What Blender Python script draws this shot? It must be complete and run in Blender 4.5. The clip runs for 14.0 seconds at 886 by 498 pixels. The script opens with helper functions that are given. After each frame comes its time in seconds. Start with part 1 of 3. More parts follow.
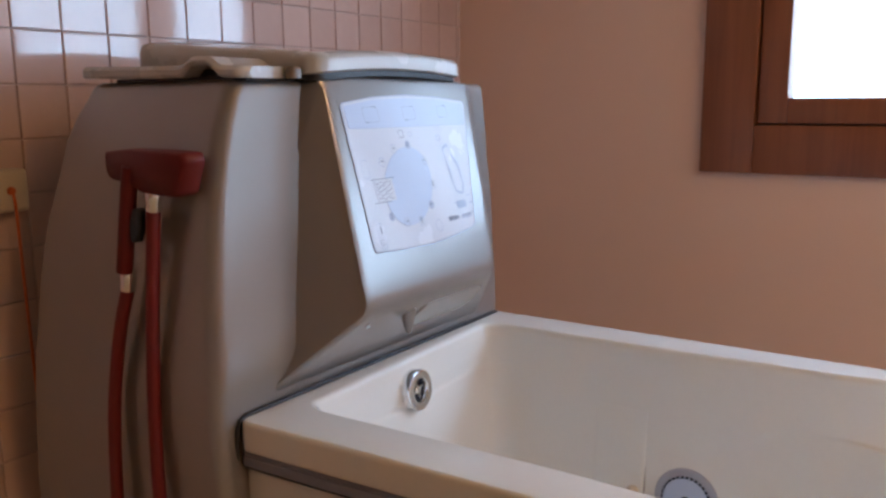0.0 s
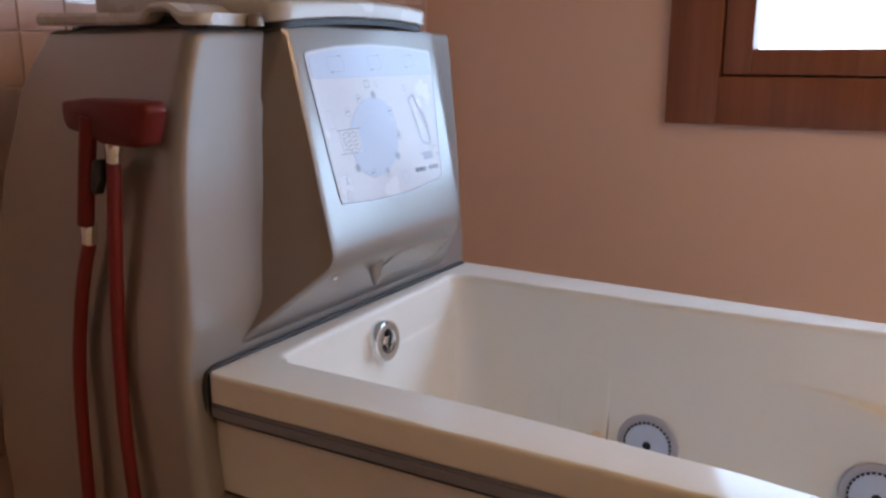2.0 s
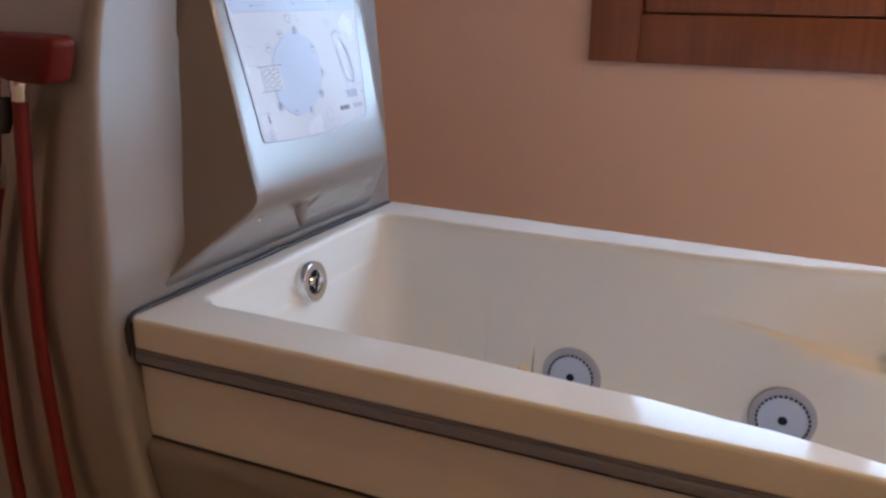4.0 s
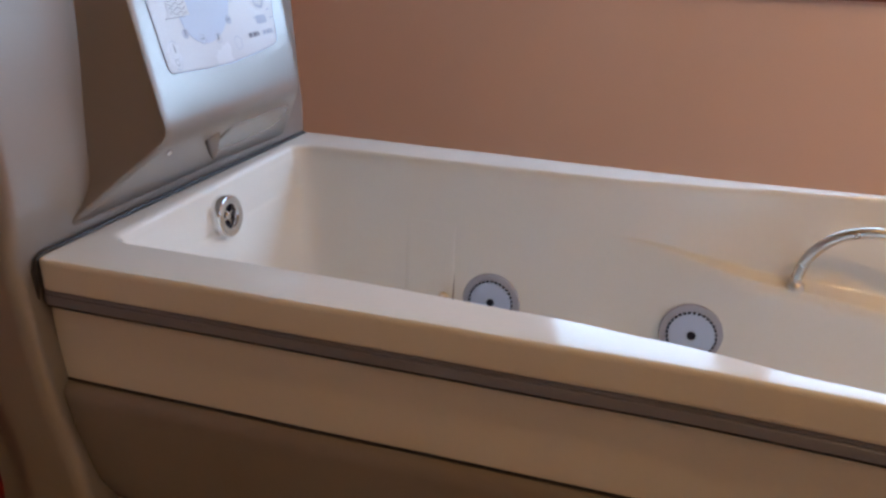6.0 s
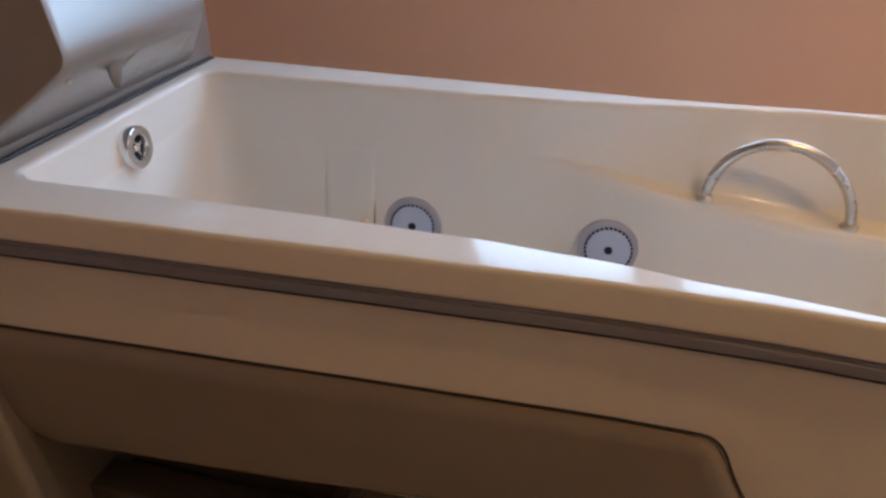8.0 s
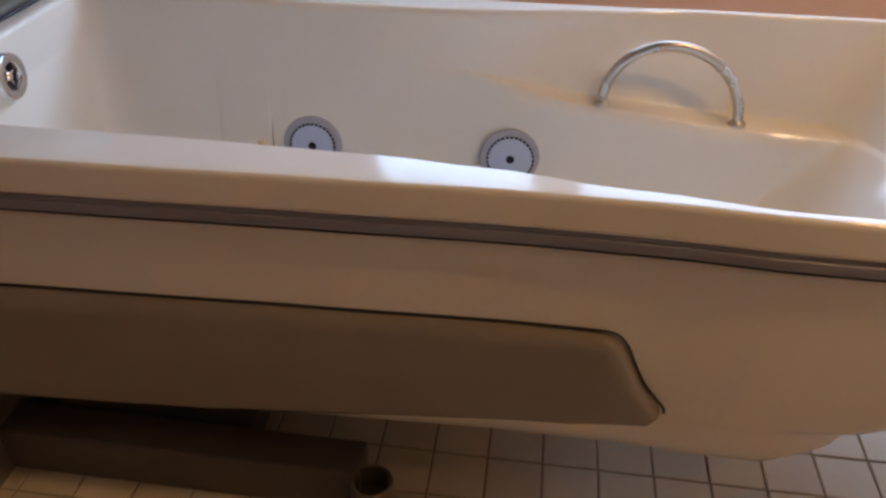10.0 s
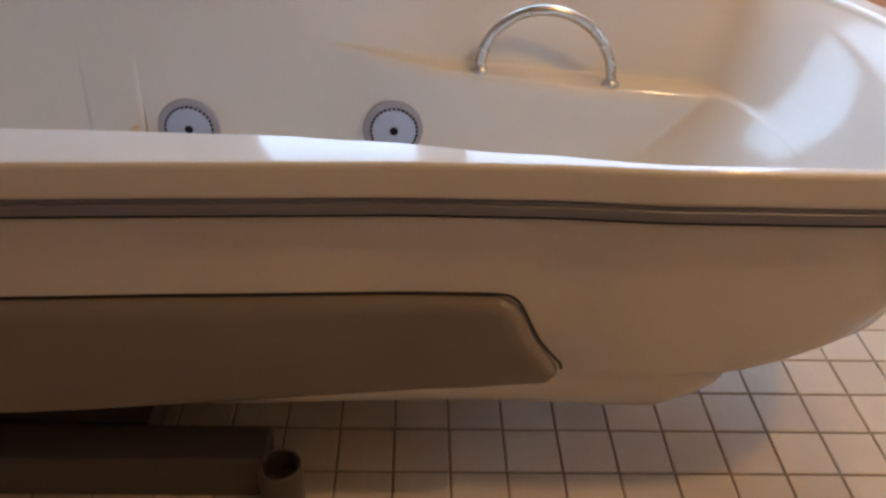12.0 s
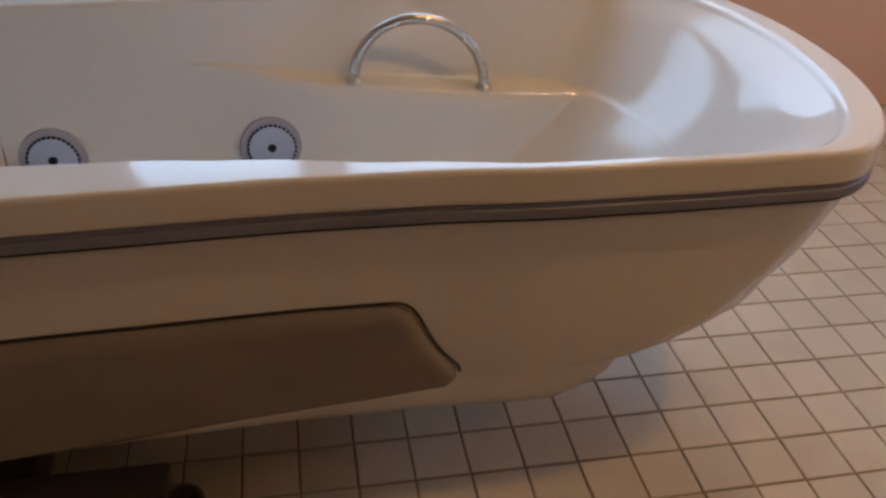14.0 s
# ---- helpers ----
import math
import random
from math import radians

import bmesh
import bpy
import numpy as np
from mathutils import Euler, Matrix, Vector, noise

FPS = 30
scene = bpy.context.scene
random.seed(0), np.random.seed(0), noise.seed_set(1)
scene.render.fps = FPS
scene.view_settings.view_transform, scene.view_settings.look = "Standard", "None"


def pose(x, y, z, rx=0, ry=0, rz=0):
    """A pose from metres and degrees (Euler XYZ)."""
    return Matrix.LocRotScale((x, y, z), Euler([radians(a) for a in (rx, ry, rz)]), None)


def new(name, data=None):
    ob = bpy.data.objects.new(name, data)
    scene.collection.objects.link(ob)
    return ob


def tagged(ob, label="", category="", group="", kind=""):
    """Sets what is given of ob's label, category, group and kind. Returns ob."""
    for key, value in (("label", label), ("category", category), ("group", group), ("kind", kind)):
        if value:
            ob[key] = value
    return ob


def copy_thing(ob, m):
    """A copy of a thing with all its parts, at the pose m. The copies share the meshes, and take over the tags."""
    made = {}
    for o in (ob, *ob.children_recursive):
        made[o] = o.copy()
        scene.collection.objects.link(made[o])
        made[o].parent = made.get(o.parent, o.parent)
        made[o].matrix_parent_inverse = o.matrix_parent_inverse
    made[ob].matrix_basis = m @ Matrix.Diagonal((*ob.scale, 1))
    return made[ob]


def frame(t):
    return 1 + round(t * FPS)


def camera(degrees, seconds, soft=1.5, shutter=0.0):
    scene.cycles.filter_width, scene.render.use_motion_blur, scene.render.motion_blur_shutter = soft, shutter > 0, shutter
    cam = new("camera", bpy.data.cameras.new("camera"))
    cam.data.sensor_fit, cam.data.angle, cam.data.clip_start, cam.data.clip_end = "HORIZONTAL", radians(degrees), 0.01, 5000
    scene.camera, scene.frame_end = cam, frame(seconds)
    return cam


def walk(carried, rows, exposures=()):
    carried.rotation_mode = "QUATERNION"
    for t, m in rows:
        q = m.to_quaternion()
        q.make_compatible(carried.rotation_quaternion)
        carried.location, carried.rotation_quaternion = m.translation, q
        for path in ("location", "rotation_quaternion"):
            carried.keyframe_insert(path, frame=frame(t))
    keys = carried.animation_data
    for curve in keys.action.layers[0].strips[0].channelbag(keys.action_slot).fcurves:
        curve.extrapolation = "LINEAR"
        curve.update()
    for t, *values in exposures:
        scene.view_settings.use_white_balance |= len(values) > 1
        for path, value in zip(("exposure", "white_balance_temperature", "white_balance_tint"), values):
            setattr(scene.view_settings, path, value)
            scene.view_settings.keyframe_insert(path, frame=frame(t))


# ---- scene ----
# ---- camera and walk ----
cam = camera(56.6, 14.0, soft=2.7)
EX, EY, EZ = -0.675, -0.955, 1.151
ROWS = [
    (0.0, pose(EX, EY, EZ, 79.80, 0.50, 34.04)),
    (0.5, pose(EX, EY, EZ, 79.07, 0.47, 33.74)),
    (1.0, pose(EX, EY, EZ, 78.25, 0.42, 33.29)),
    (1.5, pose(EX, EY, EZ, 77.40, 0.31, 32.73)),
    (2.0, pose(EX, EY, EZ, 76.41, 0.21, 31.74)),
    (2.5, pose(EX, EY, EZ, 75.46, 0.14, 30.57)),
    (3.0, pose(EX, EY, EZ, 74.39, -0.12, 29.32)),
    (5.5, pose(EX, EY, EZ, 68.62, -0.71, 22.28)),
    (6.0, pose(EX, EY, EZ, 67.34, -0.87, 20.80)),
    (6.5, pose(EX, EY, EZ, 66.12, -1.00, 19.40)),
    (7.0, pose(EX, EY, EZ, 64.80, -1.07, 17.84)),
    (7.5, pose(EX, EY, EZ, 63.52, -1.19, 16.48)),
    (8.0, pose(EX, EY, EZ, 62.16, -1.22, 14.92)),
    (8.5, pose(EX, EY, EZ, 60.73, -1.37, 13.35)),
    (9.0, pose(EX, EY, EZ, 59.13, -1.37, 11.42)),
    (11.5, pose(EX, EY, EZ, 54.82, -1.97, 1.14)),
    (12.0, pose(EX, EY, EZ, 54.85, -2.10, -1.22)),
    (12.5, pose(EX, EY, EZ, 54.87, -2.28, -3.41)),
    (13.0, pose(EX, EY, EZ, 54.92, -2.35, -5.78)),
    (13.5, pose(EX, EY, EZ, 55.15, -2.42, -8.00)),
    (14.0, pose(EX, EY, EZ, 55.86, -2.45, -10.32)),
]
walk(cam, ROWS, [(0.0, 0.0), (12.5, -0.05), (13.4, -0.10), (14.0, -0.50)])

# ---- world and lights ----
world = bpy.data.worlds.new("sky")
scene.world = world
world.use_nodes = True
wn = world.node_tree.nodes
sky = wn.new("ShaderNodeTexSky")
sky.sky_type = "NISHITA"
sky.sun_disc = False
sky.sun_elevation = radians(40)
sky.sun_rotation = radians(150)
wn["Background"].inputs["Strength"].default_value = 0.08
world.node_tree.links.new(sky.outputs["Color"], wn["Background"].inputs["Color"])


def area_lamp(name, m, sx, sy, watts, colour, spread=180):
    data = bpy.data.lights.new(name, "AREA")
    data.shape, data.size, data.size_y = "RECTANGLE", sx, sy
    data.energy, data.color, data.spread = watts, colour, radians(spread)
    ob = new(name, data)
    ob.matrix_world = m
    return ob


# daylight standing in the openings of both windows, warm lamps under the ceiling, and a warm fill
area_lamp("window_daylight", pose(-0.28, 1.62, 1.60, -90, 0, 0), 2.4, 1.5, 80, (0.48, 0.70, 1.0))
area_lamp("side_window_daylight", pose(2.58, 0.40, 1.55, 0, 90, 0), 1.3, 1.6, 20, (0.50, 0.70, 1.0))
# third entry: unseen fill, added only to brighten the tub's near side
LAMPS = [(0.54, -0.50, 18.5), (0.46, 0.50, 8.0), (1.30, -1.20, 5.0)]
for lx, ly, watts in LAMPS:
    area_lamp("ceiling_and_fill_light", pose(lx, ly, 2.515, 0, 0, 0), 0.09, 0.09, watts, (1.0, 0.575, 0.24))

# ---- materials ----


def material(name, colour, rough=0.5, metal=0.0, vary=0.06, scale=9.0, fine=120.0, bump=0.02, coat=0.0, per_piece=0.0, island=False, stain=None, stain_scale=2.5, stain_at=(0.5, 0.75), rough_vary=0.08, spec=0.5, coat_rough=0.04):
    """Base colour with broad and fine variation, grain in the relief, and stains of another colour if wanted."""
    mat = bpy.data.materials.new(name)
    mat.use_nodes = True
    nt = mat.node_tree
    n, l = nt.nodes, nt.links
    bsdf = n["Principled BSDF"]
    geo = n.new("ShaderNodeNewGeometry")
    broad = n.new("ShaderNodeTexNoise")
    broad.inputs["Scale"].default_value = scale
    broad.inputs["Detail"].default_value = 4
    grain = n.new("ShaderNodeTexNoise")
    grain.inputs["Scale"].default_value = fine
    grain.inputs["Detail"].default_value = 3
    l.new(geo.outputs["Position"], broad.inputs["Vector"])
    l.new(geo.outputs["Position"], grain.inputs["Vector"])
    add = n.new("ShaderNodeMath")
    add.operation = "MULTIPLY_ADD"
    l.new(grain.outputs["Fac"], add.inputs[0])
    add.inputs[1].default_value = 0.4
    l.new(broad.outputs["Fac"], add.inputs[2])
    rng = n.new("ShaderNodeMapRange")
    rng.inputs["From Min"].default_value, rng.inputs["From Max"].default_value = 0.4, 1.0
    rng.inputs["To Min"].default_value, rng.inputs["To Max"].default_value = 1 - vary, 1 + vary
    l.new(add.outputs[0], rng.inputs["Value"])
    value = rng.outputs[0]
    if per_piece:
        if island:
            source = geo.outputs["Random Per Island"]
        else:
            source = n.new("ShaderNodeObjectInfo").outputs["Random"]
        pr = n.new("ShaderNodeMapRange")
        pr.inputs["To Min"].default_value, pr.inputs["To Max"].default_value = 1 - per_piece, 1 + per_piece
        l.new(source, pr.inputs["Value"])
        mul = n.new("ShaderNodeMath")
        mul.operation = "MULTIPLY"
        l.new(value, mul.inputs[0])
        l.new(pr.outputs[0], mul.inputs[1])
        value = mul.outputs[0]
    hsv = n.new("ShaderNodeHueSaturation")
    hsv.inputs["Color"].default_value = (*colour, 1)
    l.new(value, hsv.inputs["Value"])
    out = hsv.outputs[0]
    if stain:
        st = n.new("ShaderNodeTexNoise")
        st.inputs["Scale"].default_value = stain_scale
        st.inputs["Detail"].default_value = 6
        l.new(geo.outputs["Position"], st.inputs["Vector"])
        sr = n.new("ShaderNodeMapRange")
        sr.inputs["From Min"].default_value, sr.inputs["From Max"].default_value = stain_at
        sr.inputs["To Max"].default_value = 0.6
        l.new(st.outputs["Fac"], sr.inputs["Value"])
        mix = n.new("ShaderNodeMix")
        mix.data_type = "RGBA"
        l.new(sr.outputs[0], mix.inputs["Factor"])
        l.new(out, mix.inputs["A"])
        mix.inputs["B"].default_value = (*stain, 1)
        out = mix.outputs["Result"]
    l.new(out, bsdf.inputs["Base Color"])
    rr = n.new("ShaderNodeMapRange")
    rr.inputs["To Min"].default_value, rr.inputs["To Max"].default_value = max(0.02, rough - rough_vary), min(1, rough + rough_vary)
    l.new(broad.outputs["Fac"], rr.inputs["Value"])
    l.new(rr.outputs[0], bsdf.inputs["Roughness"])
    bsdf.inputs["Metallic"].default_value = metal
    bsdf.inputs["Specular IOR Level"].default_value = spec
    if coat:
        bsdf.inputs["Coat Weight"].default_value = coat
        bsdf.inputs["Coat Roughness"].default_value = coat_rough
    if bump:
        b = n.new("ShaderNodeBump")
        b.inputs["Strength"].default_value = bump
        b.inputs["Distance"].default_value = 0.01
        l.new(grain.outputs["Fac"], b.inputs["Height"])
        l.new(b.outputs[0], bsdf.inputs["Normal"])
    return mat


def wood(name, colour, dark, rough=0.4):
    mat = material(name, colour, rough=rough, vary=0.1, scale=4, fine=60, bump=0.04, coat=0.15)
    nt = mat.node_tree
    n, l = nt.nodes, nt.links
    geo = n.new("ShaderNodeNewGeometry")
    mp = n.new("ShaderNodeMapping")
    mp.inputs["Scale"].default_value = (38, 38, 2.2)
    wv = n.new("ShaderNodeTexNoise")
    wv.inputs["Scale"].default_value = 1.0
    wv.inputs["Detail"].default_value = 6
    wv.inputs["Distortion"].default_value = 0.6
    l.new(geo.outputs["Position"], mp.inputs["Vector"])
    l.new(mp.outputs[0], wv.inputs["Vector"])
    rng = n.new("ShaderNodeMapRange")
    rng.inputs["From Min"].default_value, rng.inputs["From Max"].default_value = 0.35, 0.7
    l.new(wv.outputs["Fac"], rng.inputs["Value"])
    mix = n.new("ShaderNodeMix")
    mix.data_type = "RGBA"
    l.new(rng.outputs[0], mix.inputs["Factor"])
    mix.inputs["A"].default_value = (*colour, 1)
    mix.inputs["B"].default_value = (*dark, 1)
    l.new(mix.outputs["Result"], n["Principled BSDF"].inputs["Base Color"])
    return mat


ACRYLIC = material("ivory_acrylic", (0.68, 0.665, 0.63), rough=0.10, vary=0.03, scale=3, bump=0.0, coat=0.12, rough_vary=0.03)
SILVER = material("silver_grey_paint", (0.325, 0.305, 0.29), rough=0.32, metal=0.6, vary=0.05, scale=5, fine=500, bump=0.0, coat=0.35, coat_rough=0.12, rough_vary=0.03)
STRIPGREY = material("grey_bumper_rubber", (0.175, 0.18, 0.24), rough=0.45, vary=0.06, scale=8, fine=300, bump=0.02)
TAUPE = material("grey_moulded_trim", (0.20, 0.175, 0.155), rough=0.24, vary=0.06, scale=8, fine=400, bump=0.0, rough_vary=0.02, coat=0.3, coat_rough=0.12)
BASEGREY = material("dark_base_paint", (0.080, 0.070, 0.062), rough=0.45, vary=0.1, scale=9, fine=300, bump=0.02)
LID = material("pale_grey_plastic", (0.45, 0.435, 0.415), rough=0.28, vary=0.04, scale=8, fine=300, bump=0.006, coat=0.2)
BLACK = material("black_rubber", (0.015, 0.015, 0.018), rough=0.5, vary=0.1, bump=0.02)
WALLPAINT = material("pink_wall_paint", (0.80, 0.55, 0.43), rough=0.5, vary=0.05, scale=1.6, fine=230, bump=0.06, stain=(0.76, 0.51, 0.395), stain_scale=0.8)
# for the unseen south wall; the brown dims and warms its bounce
SOUTHPAINT = material("brown_bounce_paint", (0.40, 0.25, 0.15), rough=0.6, vary=0.05, bump=0.05)
CEILINGPAINT = wood("pine_ceiling_boards", (0.44, 0.30, 0.14), (0.34, 0.22, 0.095))
GROUT = material("brown_grout", (0.28, 0.195, 0.135), rough=0.85, vary=0.15, scale=14, bump=0.1)
WALLGROUT = material("pale_wall_grout", (0.54, 0.42, 0.37), rough=0.8, vary=0.1, bump=0.08)
FLOORTILE = material("cream_floor_tile", (0.545, 0.48, 0.375), rough=0.42, vary=0.07, scale=11, fine=160, bump=0.03, per_piece=0.05, stain=(0.45, 0.375, 0.28), stain_scale=6, stain_at=(0.55, 0.8))
FLOORTILE_FAR = material("cream_floor_tile_rest", (0.545, 0.48, 0.375), rough=0.42, vary=0.07, scale=11, fine=160, bump=0.03, per_piece=0.05, island=True, stain=(0.45, 0.375, 0.28), stain_scale=6, stain_at=(0.55, 0.8))
WALLTILE = material("pink_glazed_tile", (0.63, 0.45, 0.395), rough=0.06, vary=0.05, scale=7, fine=60, bump=0.012, per_piece=0.05, coat=0.7, spec=0.8, rough_vary=0.04)
WALLTILE_FAR = material("pink_glazed_tile_rest", (0.63, 0.45, 0.395), rough=0.06, vary=0.05, scale=7, fine=60, bump=0.012, per_piece=0.05, coat=0.7, spec=0.8, island=True, rough_vary=0.04)
CHROME = material("chrome", (0.82, 0.82, 0.82), rough=0.12, metal=1.0, vary=0.03, bump=0.0, rough_vary=0.05)
STEEL = material("brushed_steel", (0.58, 0.54, 0.49), rough=0.28, metal=1.0, vary=0.04, scale=20, bump=0.01)
RED = material("red_plastic", (0.115, 0.006, 0.005), rough=0.45, vary=0.08, scale=16, bump=0.02, spec=0.35)
HOSE = material("red_rubber_hose", (0.15, 0.008, 0.008), rough=0.42, vary=0.08, scale=12, bump=0.03)
ORANGE = material("orange_cord", (0.52, 0.11, 0.03), rough=0.6, vary=0.1, scale=60, bump=0.05)
CREAM = material("cream_plastic", (0.60, 0.50, 0.38), rough=0.4, vary=0.04, bump=0.01)
JETGREY = material("blue_grey_plastic", (0.33, 0.34, 0.41), rough=0.35, vary=0.04, bump=0.01)
JETPALE = material("pale_blue_plastic", (0.40, 0.48, 0.65), rough=0.3, vary=0.03, bump=0.005)
DARKBLUE = material("dark_slot", (0.012, 0.014, 0.03), rough=0.6, vary=0.05, bump=0.0, spec=0.2)
PANELWHITE = material("white_film_panel", (0.52, 0.535, 0.60), rough=0.25, vary=0.02, bump=0.0, coat=0.2)
PANELBLUE = material("light_blue_print", (0.42, 0.49, 0.65), rough=0.25, vary=0.02, bump=0.0, coat=0.2)
PRINT = material("grey_print", (0.16, 0.17, 0.23), rough=0.4, vary=0.05, bump=0.0)
PALEPRINT = material("pale_blue_grey_print", (0.30, 0.33, 0.45), rough=0.3, vary=0.03, bump=0.0)
WOOD = wood("stained_window_wood", (0.27, 0.092, 0.035), (0.20, 0.064, 0.024))
WHITEENAMEL = material("white_enamel", (0.8, 0.78, 0.74), rough=0.4, vary=0.02, bump=0.0)

GLASS = bpy.data.materials.new("window_glass")
GLASS.use_nodes = True
gb = GLASS.node_tree.nodes["Principled BSDF"]
gb.inputs["Transmission Weight"].default_value = 1.0
gb.inputs["Roughness"].default_value = 0.02
gb.inputs["IOR"].default_value = 1.02

DIFFUSER = bpy.data.materials.new("lamp_diffuser")
DIFFUSER.use_nodes = True
db = DIFFUSER.node_tree.nodes["Principled BSDF"]
db.inputs["Emission Color"].default_value = (1.0, 0.7, 0.42, 1)
db.inputs["Emission Strength"].default_value = 1.5

# ---- building helpers ----
ROOTS = {}


def thing(name, m, label, category, group="", kind=""):
    """An Empty at a thing's base that its parts hang under."""
    ob = new(name)
    ob.empty_display_size = 0.05
    ob.matrix_world = m
    ROOTS[ob] = m
    return tagged(ob, label, category, group, kind)


def mesh_of(name, bm, mat, smooth=True, angle=38):
    bmesh.ops.recalc_face_normals(bm, faces=bm.faces)
    me = bpy.data.meshes.new(name)
    for f in bm.faces:
        f.smooth = smooth
    if smooth:
        for e in bm.edges:
            if len(e.link_faces) == 2 and e.calc_face_angle(0) > radians(angle):
                e.smooth = False
    bm.to_mesh(me)
    bm.free()
    me.materials.append(mat)
    return me


def part(name, bm, mat, parent, label="", local=False, smooth=True, angle=38):
    """One mesh under a thing or a part; bm in world metres unless local."""
    root = parent
    while root.parent:
        root = root.parent
    if not local and root in ROOTS:
        bm.transform(ROOTS[root].inverted())
    ob = new(name, mesh_of(name, bm, mat, smooth, angle))
    ob.parent = parent
    return tagged(ob, label)


def setting(name, bm, mat, label, category, smooth=True):
    ob = new(name, mesh_of(name, bm, mat, smooth))
    return tagged(ob, label, category, kind="structure")


def box(bm, x0, x1, y0, y1, z0, z1, bevel=0.0, segments=2):
    made = bmesh.ops.create_cube(bm, size=1)["verts"]
    bmesh.ops.scale(bm, vec=(x1 - x0, y1 - y0, z1 - z0), verts=made)
    bmesh.ops.translate(bm, vec=((x0 + x1) / 2, (y0 + y1) / 2, (z0 + z1) / 2), verts=made)
    if bevel:
        edges = list({e for v in made for e in v.link_edges})
        bmesh.ops.bevel(bm, geom=edges, offset=bevel, segments=segments, profile=0.6, affect="EDGES")
    return bm


def loft(rings, first=True, last=True, bm=None, closed=True):
    """Skin over rings of equal length; caps at the ends."""
    bm = bm or bmesh.new()
    rows = [[bm.verts.new(p) for p in ring] for ring in rings]
    n = len(rows[0])
    for a, b in zip(rows, rows[1:]):
        for i in range(n if closed else n - 1):
            j = (i + 1) % n
            bm.faces.new((a[i], a[j], b[j], b[i]))
    if first:
        bm.faces.new(rows[0])
    if last:
        bm.faces.new(rows[-1])
    return bm


def lathe(profile, m, sides=32, bm=None):
    """A turned body: (radius, height) pairs round the z axis of m."""
    rings = [[m @ Vector((r * math.cos(2 * math.pi * i / sides), r * math.sin(2 * math.pi * i / sides), h)) for i in range(sides)] for r, h in profile]
    return loft(rings, bm=bm)


def smooth_line(points, steps=8):
    pts = [Vector(p) for p in points]
    pts = [2 * pts[0] - pts[1]] + pts + [2 * pts[-1] - pts[-2]]
    out = []
    for a, b, c, d in zip(pts, pts[1:], pts[2:], pts[3:]):
        for k in range(steps):
            t = k / steps
            out.append(0.5 * (2 * b + (c - a) * t + (2 * a - 5 * b + 4 * c - d) * t * t + (3 * b - a - 3 * c + d) * t ** 3))
    out.append(pts[-2])
    return out


def tube(points, radius, sides=14, bm=None):
    """A round tube along points; radius a number or one for each point."""
    pts = [Vector(p) for p in points]
    rings = []
    side = None
    for i, p in enumerate(pts):
        way = (pts[min(i + 1, len(pts) - 1)] - pts[max(i - 1, 0)]).normalized()
        if side is None:
            side = way.orthogonal().normalized()
        side = (side - way * side.dot(way)).normalized()
        other = way.cross(side)
        r = radius[i] if isinstance(radius, (list, tuple)) else radius
        rings.append([p + r * (math.cos(2 * math.pi * k / sides) * side + math.sin(2 * math.pi * k / sides) * other) for k in range(sides)])
    return loft(rings, bm=bm)


def table(rows):
    """A smooth function through (position, value) pairs."""
    xs, ys = [r[0] for r in rows], [r[1] for r in rows]

    def value(u):
        if u <= xs[0]:
            return ys[0]
        for a, b, p, q in zip(xs, xs[1:], ys, ys[1:]):
            if u <= b:
                t = (u - a) / (b - a)
                t = 0.35 * t + 0.65 * t * t * (3 - 2 * t)
                return p + (q - p) * t
        return ys[-1]
    return value


def prism(outline, m, depth, bm=None, bevel=0.0):
    """A plate: an outline in m's xy plane, depth along its z."""
    bm = bm or bmesh.new()
    low = [m @ Vector((x, y, 0)) for x, y in outline]
    if bevel:
        cx = sum(p[0] for p in outline) / len(outline)
        cy = sum(p[1] for p in outline) / len(outline)
        size = max(math.hypot(x - cx, y - cy) for x, y in outline)
        k = 1 - bevel / size
        mid = [m @ Vector((x, y, depth - bevel * 0.7)) for x, y in outline]
        top = [m @ Vector((cx + (x - cx) * k, cy + (y - cy) * k, depth)) for x, y in outline]
        return loft([low, mid, top], bm=bm)
    return loft([low, [m @ Vector((x, y, depth)) for x, y in outline]], bm=bm)


def rounded(corners, radius, steps=5):
    """A polygon with its corners rounded."""
    out = []
    n = len(corners)
    for i in range(n):
        p, c, q = (Vector(corners[(i + k) % n]) for k in (-1, 0, 1))
        a = c + (p - c).normalized() * radius
        b = c + (q - c).normalized() * radius
        for k in range(steps + 1):
            t = k / steps
            out.append(tuple((1 - t) ** 2 * a + 2 * t * (1 - t) * c + t * t * b))
    return out


def ring_of(outline, width):
    """Inner line of a closed outline, drawn in by width."""
    cx = sum(p[0] for p in outline) / len(outline)
    cy = sum(p[1] for p in outline) / len(outline)
    out = []
    for x, y in outline:
        d = math.hypot(x - cx, y - cy)
        k = max(0.0, 1 - width / d)
        out.append((cx + (x - cx) * k, cy + (y - cy) * k))
    return out


def frame_line(outline, width, m, depth, bm=None):
    """A printed line that follows a closed outline."""
    bm = bm or bmesh.new()
    inner = ring_of(outline, width)
    n = len(outline)
    a = [bm.verts.new(m @ Vector((*p, depth))) for p in outline]
    b = [bm.verts.new(m @ Vector((*p, depth))) for p in inner]
    for i in range(n):
        j = (i + 1) % n
        bm.faces.new((a[i], a[j], b[j], b[i]))
    return bm


def circle(cx, cy, r, n=28, ry=None):
    ry = ry or r
    return [(cx + r * math.cos(2 * math.pi * i / n), cy + ry * math.sin(2 * math.pi * i / n)) for i in range(n)]


